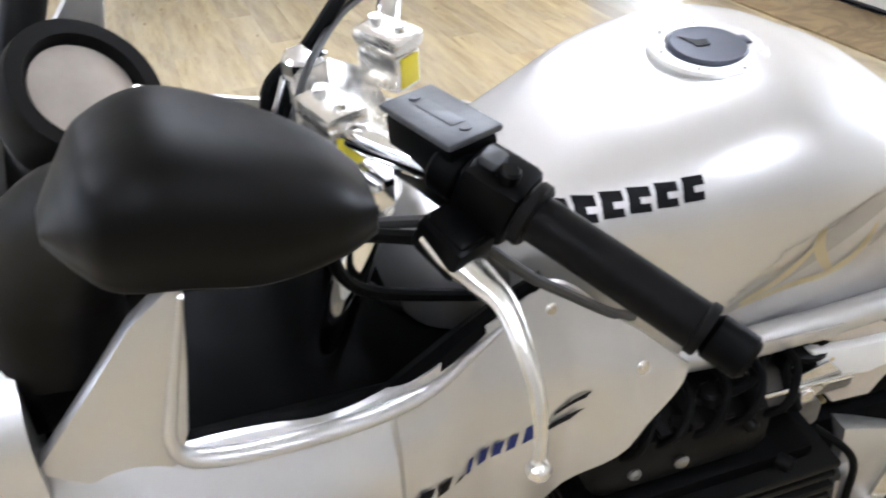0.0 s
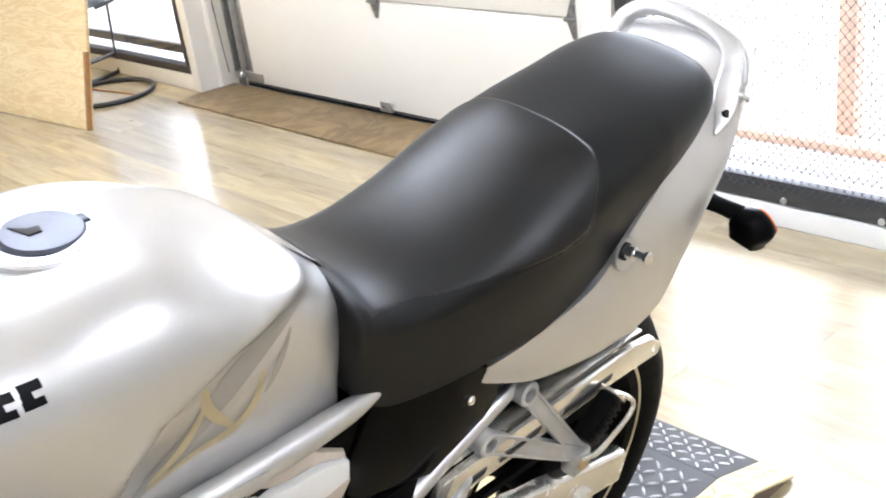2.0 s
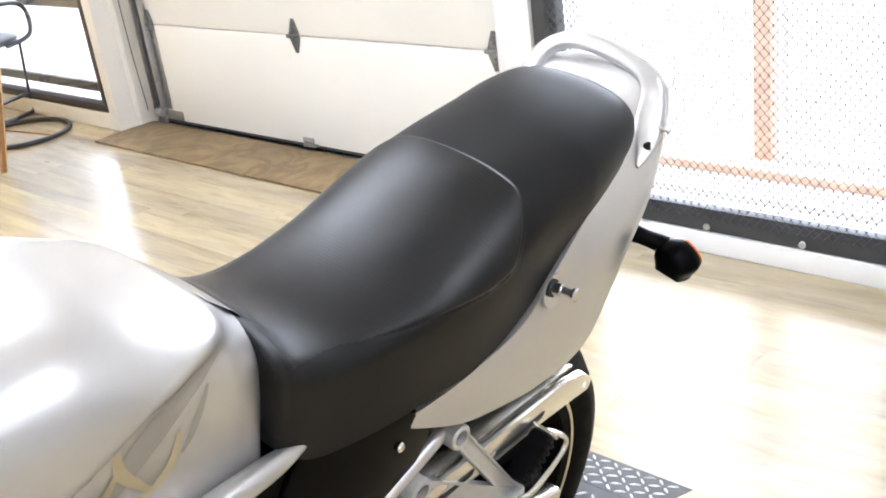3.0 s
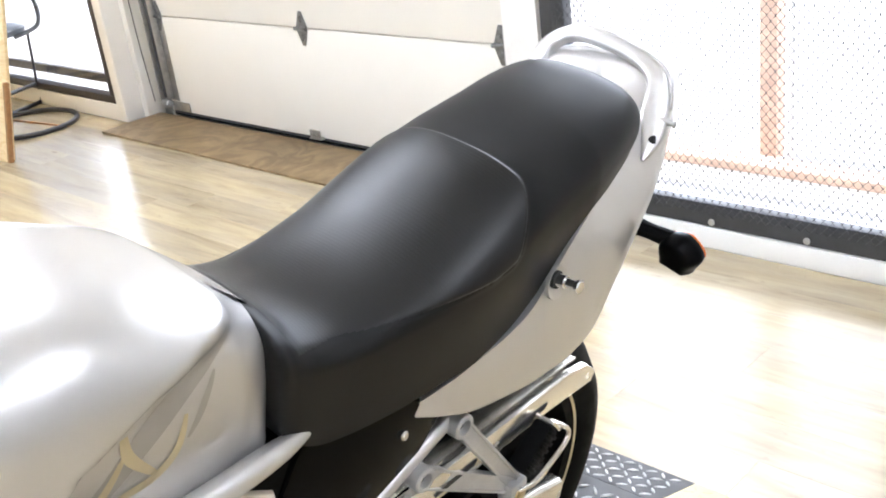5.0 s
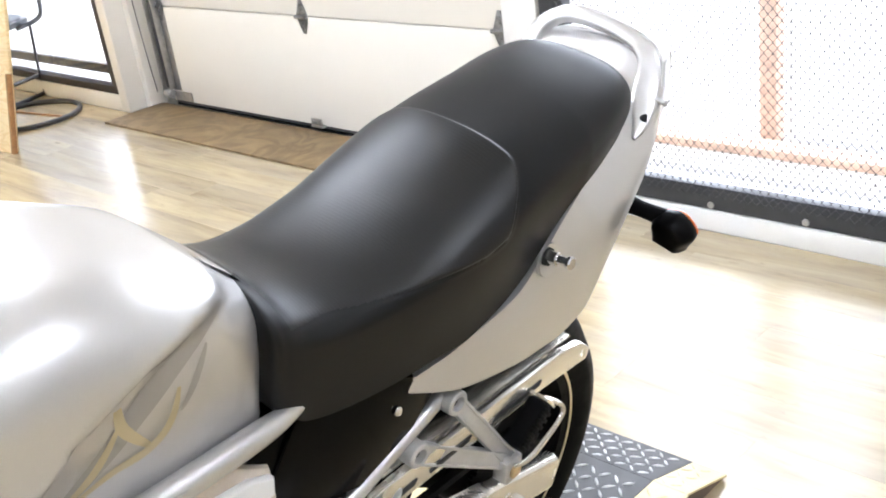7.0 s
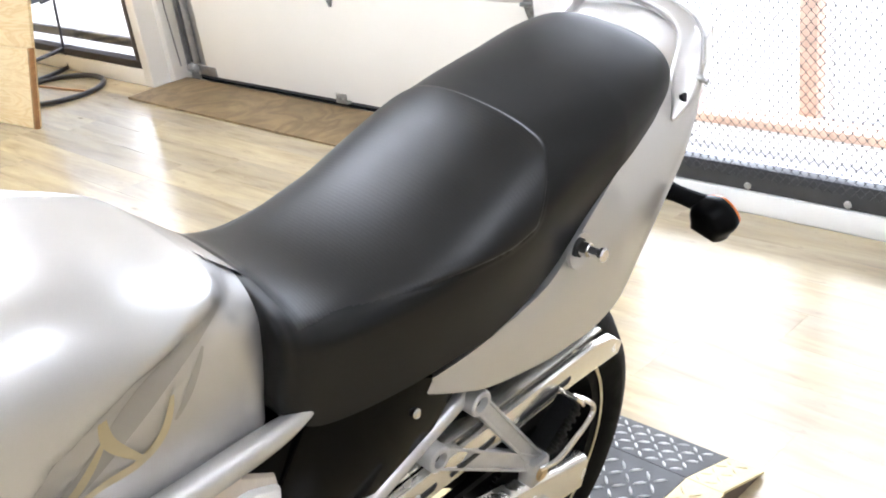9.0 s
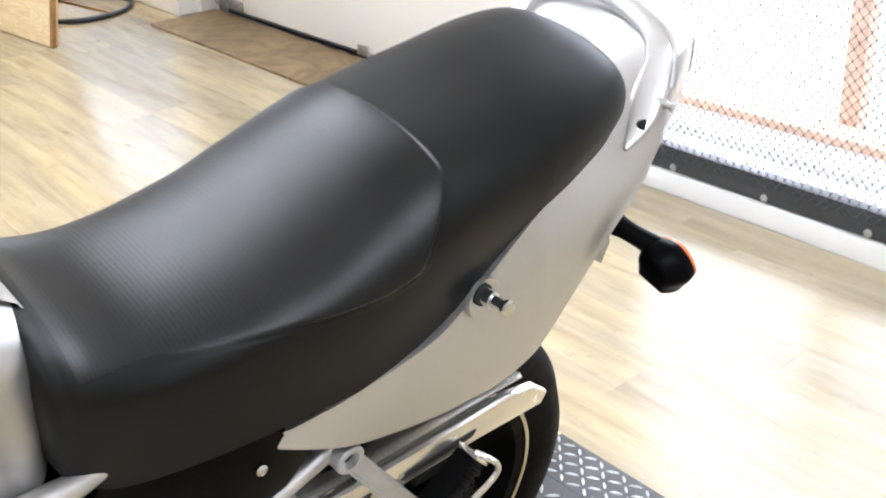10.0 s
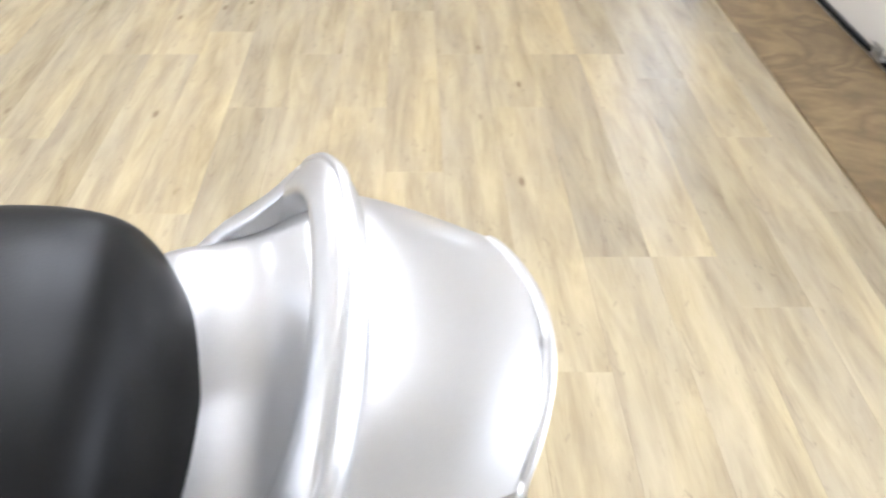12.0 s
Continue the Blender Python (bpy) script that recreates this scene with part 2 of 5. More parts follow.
# paler than the plate: worn tops, with the lugs' highlights put into the colour
LUG = surface("worn_and_highlit_lug_steel", (0.62, 0.615, 0.60), 0.36, metal=0.5, vary=0.35, scale=40)
LUG_YELLOW = surface("worn_yellow_lug", (0.70, 0.60, 0.36), 0.4, metal=0.2, vary=0.3, scale=40)
DECK_SIDE = surface("rusty_deck_side", (0.16, 0.12, 0.09), 0.6, metal=0.3, vary=0.35, scale=30)
DECAL_BLACK = surface("black_decal", (0.004, 0.004, 0.005), 0.4, vary=0.05, spec=0.12)
DECAL_BLUE = surface("blue_decal", (0.02, 0.03, 0.13), 0.4, vary=0.1, spec=0.2)
DECAL_GOLD = surface("gold_decal", (0.58, 0.50, 0.31), 0.4, metal=0.2, vary=0.1)
# grey of the swirls and of the painted shade under the tank crease
DECAL_GREY_SHADE = surface("grey_decal_and_shade", (0.40, 0.385, 0.36), 0.34, metal=0.4, vary=0.08)
GRIP = surface("rubber_grip", (0.005, 0.0045, 0.0045), 0.42, vary=0.3, scale=50, grain=0.3, spec=0.07)
HOSE = surface("grey_hose", (0.03, 0.03, 0.03), 0.5, vary=0.2)
CHAIR_PAD = surface("grey_chair_vinyl", (0.09, 0.095, 0.105), 0.45, vary=0.15)
CHAIR_TUBE = surface("black_tube", (0.03, 0.03, 0.033), 0.38, vary=0.15)
CONCRETE = surface("pale_concrete", (0.52, 0.50, 0.47), 0.85, vary=0.12, scale=2)
MIRROR = surface("mirror_glass", (0.9, 0.9, 0.9), 0.02, metal=1.0, vary=0.01, grain=0)
SCREEN = glass_material("smoked_screen", (0.62, 0.60, 0.58))
PANE = glass_material("clear_pane", (0.97, 0.98, 0.98))
BRICK = surface("pale_orange_brick", (0.72, 0.51, 0.39), 0.9, vary=0.22, scale=26, fine=120, grain=0.3)
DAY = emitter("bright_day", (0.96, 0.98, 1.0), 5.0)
TUBE_LIGHT = emitter("lamp_diffuser", (0.96, 0.98, 1.0), 28.0)

# ---- mesh tools ----


def finish(name, bm, material, parent=None, label="", smooth=True):
    bmesh.ops.recalc_face_normals(bm, faces=bm.faces)
    me = bpy.data.meshes.new(name)
    bm.to_mesh(me)
    bm.free()
    me.materials.append(material)
    if smooth:
        me.polygons.foreach_set("use_smooth", [True] * len(me.polygons))
        me.set_sharp_from_angle(angle=radians(38))
    ob = new(name, me)
    if parent:
        ob.parent = parent
    if label:
        ob["label"] = label
    return ob


def part(name, bm, material, parent, label="", smooth=True):
    return finish(name, bm, material, parent, label, smooth)


def holder(name, m, label, category, group="", kind=""):
    ob = new(name)
    ob.matrix_world = m
    ob.empty_display_size = 0.1
    return tagged(ob, label, category, group, kind)


def spline(pts, n):
    """n points along a Catmull-Rom curve through pts (tuples of any length)."""
    p = np.array(pts, float)
    k = len(p)
    if k == 2:
        return [tuple(p[0] + (p[1] - p[0]) * i / (n - 1)) for i in range(n)]
    out = []
    for i in range(n):
        u = i / (n - 1) * (k - 1)
        j = min(int(u), k - 2)
        f = u - j
        a, b, c, d = p[max(j - 1, 0)], p[j], p[j + 1], p[min(j + 2, k - 1)]
        out.append(tuple(0.5 * (2 * b + (c - a) * f + (2 * a - 5 * b + 4 * c - d) * f * f + (3 * b - a - 3 * c + d) * f ** 3)))
    return out


def along(table, x):
    """Smooth value of a table of (x, value) at x."""
    xs, ys = [r[0] for r in table], [r[1] for r in table]
    if x <= xs[0]:
        return ys[0]
    for i in range(len(xs) - 1):
        if x <= xs[i + 1]:
            f = (x - xs[i]) / (xs[i + 1] - xs[i])
            f = f * f * (3 - 2 * f)
            return ys[i] + (ys[i + 1] - ys[i]) * f
    return ys[-1]


def skin(bm, rings, closed=True, caps=True):
    vs = [[bm.verts.new(p) for p in r] for r in rings]
    n = len(vs[0])
    for a, b in zip(vs, vs[1:]):
        for i in range(n if closed else n - 1):
            j = (i + 1) % n
            bm.faces.new((a[i], a[j], b[j], b[i]))
    if caps and closed:
        bm.faces.new(vs[0])
        bm.faces.new(vs[-1])
    return vs


def tube_into(bm, pts, r, segs=10, n=None, flat=1.0, up=(0, 0, 1), loop=False):
    """A bent tube through pts; r a number or a list of radii; flat squeezes it along its second axis."""
    n = n or max(2, 6 * (len(pts) - 1)) if len(pts) > 2 else 2
    radii = [r] * len(pts) if isinstance(r, (int, float)) else list(r)
    c = [Vector(q[:3]) for q in spline([(*p, q) for p, q in zip(pts, radii)], n)]
    rr = [q[3] for q in spline([(*p, q) for p, q in zip(pts, radii)], n)]
    rings = []
    side = None
    for i, q in enumerate(c):
        d = (c[min(i + 1, n - 1)] - c[max(i - 1, 0)]).normalized()
        if side is None:
            ref = Vector(up)
            side = d.cross(ref)
            if side.length < 1e-3:
                side = d.cross(Vector((1, 0, 0)))
        side = (side - d * side.dot(d)).normalized()
        other = side.cross(d).normalized()
        rings.append([q + (side * math.cos(a) + other * math.sin(a) * flat) * rr[i] for a in [2 * math.pi * k / segs for k in range(segs)]])
    skin(bm, rings)
    return bm


def tube(pts, r, segs=10, n=None, flat=1.0, up=(0, 0, 1)):
    return tube_into(bmesh.new(), pts, r, segs, n, flat, up)


def rod_into(bm, a, b, r, segs=14, bevel=0.0, r2=None):
    """A straight round bar from a to b with chamfered ends."""
    a, b = Vector(a), Vector(b)
    d = (b - a).normalized()
    s = d.orthogonal().normalized()
    o = d.cross(s)
    r2 = r if r2 is None else r2
    rows = [(a, r - bevel), (a + d * bevel, r), (b - d * bevel, r2), (b, r2 - bevel)] if bevel else [(a, r), (b, r2)]
    skin(bm, [[q + (s * math.cos(t) + o * math.sin(t)) * k for t in [2 * math.pi * i / segs for i in range(segs)]] for q, k in rows])
    return bm


def rod(a, b, r, segs=14, bevel=0.0, r2=None):
    return rod_into(bmesh.new(), a, b, r, segs, bevel, r2)


def block_into(bm, lo, hi, bevel=0.0, m=None, segs=2):
    lo, hi = Vector(lo), Vector(hi)
    r = bmesh.ops.create_cube(bm, size=1.0)
    verts = r["verts"]
    for v in verts:
        v.co = Vector((lo[i] + (v.co[i] + 0.5) * (hi[i] - lo[i]) for i in range(3)))
    if bevel:
        edges = list({e for v in verts for e in v.link_edges})
        res = bmesh.ops.bevel(bm, geom=edges, offset=bevel, segments=segs, affect="EDGES", profile=0.5)
        verts = list({v for f in res["faces"] for v in f.verts} | {v for v in verts if v.is_valid})
    if m:
        bmesh.ops.transform(bm, matrix=m, verts=verts)
    return bm


def block(lo, hi, bevel=0.0, m=None, segs=2):
    return block_into(bmesh.new(), lo, hi, bevel, m, segs)


def slab_into(bm, outline, thick, bevel=0.0):
    """A plate from an outline of 3D points (in order), thickened by the vector thick."""
    t = Vector(thick)
    a = [bm.verts.new(Vector(p)) for p in outline]
    b = [bm.verts.new(Vector(p) + t) for p in outline]
    n = len(a)
    fs = [bm.faces.new(a), bm.faces.new(list(reversed(b)))]
    for i in range(n):
        fs.append(bm.faces.new((a[i], b[i], b[(i + 1) % n], a[(i + 1) % n])))
    if bevel:
        bmesh.ops.recalc_face_normals(bm, faces=fs)
        edges = list({e for f in fs[:2] for e in f.edges})
        bmesh.ops.bevel(bm, geom=edges, offset=bevel, segments=2, affect="EDGES", profile=0.5)
    return bm


def slab(outline, thick, bevel=0.0):
    return slab_into(bmesh.new(), outline, thick, bevel)


def lathe_into(bm, profile, centre, axis, segs=48):
    """Turns a profile of (along, radius) about an axis."""
    c, d = Vector(centre), Vector(axis).normalized()
    s = d.orthogonal().normalized()
    o = d.cross(s)
    rings = [[c + d * h + (s * math.cos(t) + o * math.sin(t)) * r for t in [2 * math.pi * i / segs for i in range(segs)]] for h, r in profile]
    skin(bm, rings)
    return bm


def lathe(profile, centre, axis, segs=48):
    return lathe_into(bmesh.new(), profile, centre, axis, segs)


def lathe_ring(profile, centre, axis, segs=64):
    """A closed profile turned about an axis: a tyre, a rim."""
    bm = bmesh.new()
    c, d = Vector(centre), Vector(axis).normalized()
    s = d.orthogonal().normalized()
    o = d.cross(s)
    rings = [[c + d * h + (s * math.cos(t) + o * math.sin(t)) * r for h, r in profile] for t in [2 * math.pi * i / segs for i in range(segs)]]
    skin(bm, rings + [rings[0]], True, False)
    bmesh.ops.remove_doubles(bm, verts=bm.verts, dist=1e-6)
    return bm


def body(rows, ny, half=14, shape=None, power=2.4, side=8):
    """A lengthwise body: rows of (y, top, half width, shoulder height, bottom, bottom half width)."""
    bm = bmesh.new()
    rings = []
    for y, zt, w, zs, zb, wb in spline(rows, ny):
        left = []
        e = 2 / (power(y) if callable(power) else power)
        for i in range(half):
            a = math.pi / 2 * (1 - i / (half - 1))
            left.append((w * abs(math.cos(a)) ** e, zs + (zt - zs) * math.sin(a) ** e))
        for i in range(1, side + 1):
            k = i / side
            left.append((w + (wb - w) * k * k * (3 - 2 * k), zs + (zb - zs) * k))
        left.append((wb * 0.93, zb - 0.004))
        ring = [(x, y, z) for x, z in left] + [(-x, y, z) for x, z in reversed(left[1:])]
        rings.append([Vector(shape(*p) if shape else p) for p in ring])
    skin(bm, rings)
    return bm

# ---- the room ----
WALL_Y, DOOR_Y, HIGH = 2.335, 2.525, 3.0


def wall(name, lo, hi, material=None):
    return tagged(finish(name, block(lo, hi, 0.003), material or WALL), kind="structure")


wall("wall_north", (-9, WALL_Y, 0), (-6.5, 2.6, HIGH))
wall("wall_north", (-6.5, WALL_Y, 0), (-4.222, 2.6, 0.088))
wall("wall_north", (-6.5, WALL_Y, 2.15), (-4.222, 2.6, HIGH))
wall("pier", (-4.222, WALL_Y, 0), (-4.146, 2.6, HIGH))
wall("wall_north", (-4.146, WALL_Y, 2.3), (-1.44, 2.52, HIGH))
wall("wall_north", (-4.146, 2.585, 0), (-1.44, 2.66, HIGH))
wall("gate_post", (-1.44, WALL_Y, 0), (-1.318, 2.6, HIGH), WHITE)
wall("kerb", (-1.318, WALL_Y, 0), (-0.015, 2.6, 0.068), WHITE)
wall("wall_north", (-1.318, WALL_Y, 2.12), (-0.015, 2.6, HIGH))
wall("wall_north", (-0.015, WALL_Y, 0), (3, 2.6, HIGH), WHITE)
# wall out of view, greyed to dim its bounce onto the bike
wall("unseen_wall_east", (3, -4.4, 0), (3.2, 2.6, HIGH), UNSEEN_WALL_GREY)
wall("wall_west", (-9.2, -4.4, 0), (-9, 2.6, HIGH))
# unseen south wall, its opening assumed for the front fill lamp
wall("wall_south", (-9, -4.4, 0), (-3.6, -4.2, HIGH))
wall("wall_south", (1.2, -4.4, 0), (3, -4.2, HIGH))
wall("wall_south", (-3.6, -4.4, 0), (1.2, -4.2, 0.65))
wall("wall_south", (-3.6, -4.4, 2.75), (1.2, -4.2, HIGH))
wall("ceiling", (-9.2, -4.4, HIGH), (3.2, 2.66, HIGH + 0.15), CEIL)
wall("subfloor", (-9.2, -4.4, -0.12), (3.2, 2.66, -0.006), CONCRETE)
tagged(finish("trim", block((-4.146, 2.44, 0), (-4.10, 2.585, 2.3), 0.004), DOOR_PAINT), kind="structure")
tagged(finish("trim", block((-1.615, 2.50, 0), (-1.44, 2.585, 2.3), 0.004), WHITE), kind="structure")

# outdoors
tagged(finish("ground", block((-60, -60, -0.3), (60, 60, -0.02)), CONCRETE), kind="structure")
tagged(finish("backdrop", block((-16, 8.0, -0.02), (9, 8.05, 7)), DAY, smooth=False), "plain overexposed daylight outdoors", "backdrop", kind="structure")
tagged(finish("brick_post", block((-0.985, 3.18, -0.02), (-0.915, 3.25, 2.6), 0.006), BRICK), "orange brick post outside the gate", "post")
tagged(finish("brick_edging", block((-4.0, 3.02, -0.02), (1.6, 3.13, 0.015), 0.006), BRICK), "low orange brick edging outside the gate", "edging")
tagged(finish("downpipe", rod((-0.865, 3.2, -0.02), (-0.865, 3.2, 2.6), 0.008), WHITE), "thin pale downpipe beside the brick post", "pipe")

# ceiling lights, all unseen; the pair near x = 2 added to brighten the bike
for x, y in ((-1.65, 0.20), (-1.65, 0.95), (-4.6, 0.55), (-0.5, -2.4), (-3.4, -2.4), (2.0, -1.6), (2.05, 0.75)):
    lt = holder("unseen_ceiling_light", pose(x, y, HIGH), "unseen white ceiling light with glowing diffuser", "light", "ceiling lights")
    part("housing", block((-0.64, -0.19, -0.07), (0.64, 0.19, -0.001), 0.01), WHITE, lt)
    part("diffuser", block((-0.60, -0.155, -0.078), (0.60, 0.155, -0.0705), 0.002), TUBE_LIGHT, lt, "glowing warm white diffuser")

# garage door
door = holder("garage_door", pose(-2.783, DOOR_Y, 0), "cream sectional garage door, closed", "garage door")
for k in range(4):
    z0, z1 = 0.022 + k * 0.508 + (0 if k == 0 else 0.002), 0.53 + k * 0.508 - 0.002
    bm = block((-1.185, 0, z0), (1.165, 0.045, z1), 0.006)
    part("panel", bm, DOOR_PAINT, door)
part("bottom_seal", block((-1.185, -0.006, 0.011), (1.165, 0.035, 0.0205), 0.003), RUBBER, door, "black rubber bottom seal")
part("bottom_rail", block((-1.184, -0.004, 0.0225), (1.164, -0.0005, 0.034), 0.001), BLACK_FRAME, door)


def hinge(x, z, w):
    bm = block((x - w, -0.008, z - 0.012), (x + w, -0.001, z + 0.012), 0.002)
    slab_into(bm, [(x - w, -0.006, z + 0.010), (x + w, -0.006, z + 0.010), (x + w * 0.25, -0.006, z + 0.075), (x - w * 0.25, -0.006, z + 0.075)], (0, 0.005, 0), 0.001)
    slab_into(bm, [(x - w, -0.006, z - 0.010), (x - w * 0.25, -0.006, z - 0.075), (x + w * 0.25, -0.006, z - 0.075), (x + w, -0.006, z - 0.010)], (0, 0.005, 0), 0.001)
    rod_into(bm, (x - w * 1.1, -0.014, z), (x + w * 1.1, -0.014, z), 0.008)
    for dz in (-0.05, -0.03, 0.03, 0.05):
        rod_into(bm, (x, -0.012, z + dz), (x, -0.004, z + dz), 0.006, 6)
    return bm


for k in (0, 1, 2):
    for x in (-1.15, 0.0, 1.14):
        part("hinge", hinge(x, 0.53 + k * 0.508, 0.034), HINGE, door, "galvanised steel hinge")
lift = block((-0.045, -0.03, 0.03), (0.035, -0.004, 0.04), 0.002)
block_into(lift, (-0.04, -0.03, 0.041), (0.03, -0.022, 0.075), 0.003)
for x in (-0.02, 0.01):
    rod_into(lift, (x, -0.036, 0.058), (x, -0.021, 0.058), 0.005, 8)
part("lift_handle", lift, GALV, door, "galvanised lift handle")
part("corner_bracket", block((-1.18, -0.008, 0.036), (-1.03, -0.002, 0.085), 0.002), GALV, door, "galvanised corner bracket")
part("end_stile", block((-1.184, -0.0035, 0.09), (-1.12, -0.0005, 0.5), 0.001), GALV, door)
part("roller", rod((-1.23, -0.03, 0.075), (-1.17, -0.03, 0.075), 0.022, 16, 0.004), GALV, door)

track = holder("door_track", pose(-3.965, 2.47, 0), "grey galvanised vertical door track", "track")
bm = block((-0.028, -0.002, 0.10), (-0.023, 0.05, 2.2), 0.001)
block_into(bm, (-0.023, 0.046, 0.10), (0.022, 0.05, 2.2), 0.001)
block_into(bm, (0.018, 0.012, 0.10), (0.022, 0.046, 2.2), 0.001)
part("channel", bm, GALV, track)
part("dark_inner", block((-0.02, 0.02, 0.11), (0.016, 0.044, 2.2)), BLACK_FRAME, track)
bm = block((-0.10, 0.052, 0.0), (-0.03, 0.058, 0.18), 0.002)
rod_into(bm, (-0.07, 0.04, 0.06), (-0.07, 0.052, 0.06), 0.012, 6)
rod_into(bm, (-0.06, 0.04, 0.13), (-0.06, 0.052, 0.13), 0.009, 6)
part("floor_bracket", bm, GALV, track)
finish("draw_cord", tube([(-4.06, 2.45, 0.9), (-4.055, 2.452, 0.45), (-4.04, 2.46, 0.09)], 0.0025, 6), BRONZE)
tagged(bpy.data.objects["draw_cord"], "thin dark cord hanging by the door track", "cord")

bm = block((-4.10, 2.155, 0.0), (-1.445, 2.512, 0.011), 0.003)
tagged(finish("plywood_sheet", bm, MAT_PLY), "dirty brown plywood sheet on the floor along the garage door", "plywood sheet")

# gate of expanded metal
gate = holder("security_gate", pose(-0.667, WALL_Y, 0), "charcoal steel security gate with expanded metal mesh, closed", "gate")
part("stile", block((-0.648, 0.012, 0.07), (-0.60, 0.07, 2.11), 0.004), BLACK_FRAME, gate)
part("stile", block((-0.597, 0.006, 0.07), (-0.545, 0.05, 2.11), 0.004), BLACK_FRAME, gate)
part("stile", block((0.535, 0.006, 0.07), (0.585, 0.05, 2.11), 0.004), BLACK_FRAME, gate)
part("stile", block((0.588, 0.012, 0.07), (0.648, 0.07, 2.11), 0.004), BLACK_FRAME, gate)
part("rail", block((-0.545, 0.006, 0.0705), (0.535, 0.05, 0.146), 0.004), BLACK_FRAME, gate)
part("rail", block((-0.545, 0.006, 2.03), (0.535, 0.05, 2.11), 0.004), BLACK_FRAME, gate)
for x in (-0.592, -0.342, -0.029, 0.279, 0.56):
    part("bolt", rod((x, -0.001, 0.087), (x, 0.006, 0.087), 0.0115, 10, 0.002), GALV, gate, "pale round bolt head")
for z in (0.41, 1.2):
    part("bolt", rod((-0.62, 0.004, z), (-0.62, 0.012, z), 0.011, 10, 0.002), GALV, gate, "pale round bolt head")


def strand(bm, pts, w, d):
    """A flat ribbon of metal through pts in the plane of the gate."""
    last = None
    fine = []
    for a, b in zip(pts, pts[1:]):
        fine += [(*a, w), ((a[0] * 3 + b[0]) / 4, (a[1] * 3 + b[1]) / 4, w * 0.45), ((a[0] + b[0] * 3) / 4, (a[1] + b[1] * 3) / 4, w * 0.45)]
    fine.append((*pts[-1], w))
    for i, (x, z, w) in enumerate(fine):
        y = -0.004 + (0.003 if i % 2 else 0.0)
        row = [bm.verts.new(q) for q in ((x, y, z - w), (x, y - d, z), (x, y, z + w), (x, y + d, z))]
        if last:
            for a in range(4):
                b = (a + 1) % 4
                bm.faces.new((last[a], last[b], row[b], row[a]))
        last = row


bm = bmesh.new()
DX, DZ, X0, X1 = 0.027, 0.0155, -0.575, 0.552
cols = int((X1 - X0) / (DX / 2))
for r in range(int(1.92 / DZ)):
    z = 0.122 + r * DZ
    strand(bm, [(X0 + c * DX / 2, z + (DZ * 0.46 if (c + r) % 2 else -DZ * 0.46) * (1 if r % 2 else -1) * (1 if r % 2 else -1)) for c in range(cols + 1)], 0.0025, 0.0014)
part("mesh_panel", bm, BLACK_FRAME, gate, "expanded metal mesh", smooth=False)
part("latch_plate", block((-0.60, 0.004, 0.275), (-0.44, 0.0058, 0.398), 0.0005), BLACK_FRAME, gate)
latch = part("latch", block((-0.632, -0.012, 0.318), (-0.607, 0.012, 0.38), 0.003), GALV, gate, "worn steel latch")
part("keeper", block((-0.585, -0.014, 0.335), (-0.525, -0.007, 0.375), 0.003), GALV, latch)
part("lever", tube([(-0.62, -0.018, 0.345), (-0.56, -0.02, 0.343), (-0.528, -0.021, 0.338), (-0.522, -0.021, 0.31), (-0.520, -0.021, 0.268)], 0.0055, 8), GALV, latch)

# side window
win = holder("window_1", pose(-4.222, WALL_Y, 0.088), "bronze aluminium shop window down to the floor", "window", kind="structure")
part("window_frame", block((-2.27, 0.0, 0.003), (-0.003, 0.06, 0.045), 0.003), BRONZE, win)
part("window_frame", block((-0.045, 0.0, 0.0455), (-0.003, 0.06, 2.05), 0.003), BRONZE, win)
part("window_frame", block((-2.27, 0.0, 0.0455), (-2.225, 0.06, 2.05), 0.003), BRONZE, win)
part("inner_sash", block((-2.19, 0.09, 0.075), (-0.115, 0.12, 0.125), 0.003), BRONZE, win)
part("inner_sash", block((-0.135, 0.09, 0.1255), (-0.115, 0.12, 1.9), 0.002), BRONZE, win)
part("inner_sash", block((-0.9, 0.085, 0.53), (-0.118, 0.088, 0.60), 0.002), BRONZE, win)
pane = part("pane", block((-2.224, 0.065, 0.046), (-0.046, 0.07, 2.04)), PANE, win, smooth=False)
pane.visible_shadow = False

# plywood counter side
ply = holder("partition", pose(-4.104, 1.656, 0, -10.5, 0, 5.8), "pine plywood partition with brown edge leaning on the floor", "partition")
part("lower_board", slab([(-2.6, 0, 0.004), (-0.021, 0, 0.004), (0.012, 0, 0.385), (-2.6, 0, 0.385)], (0, 0.018, 0), 0.002), PLY, ply)
part("upper_board", slab([(-2.6, 0.028, 0.004), (-0.030, 0.028, 0.004), (0.075, 0.028, 1.25), (-2.6, 0.028, 1.25)], (0, 0.018, 0), 0.002), PLY, ply)
part("edge_strip", slab([(-0.0205, -0.002, 0.003), (0.0, -0.002, 0.003), (0.034, -0.002, 0.390), (0.0135, -0.002, 0.390)], (0, 0.024, 0), 0.002), PLY_EDGE, ply, "brown edge strip")

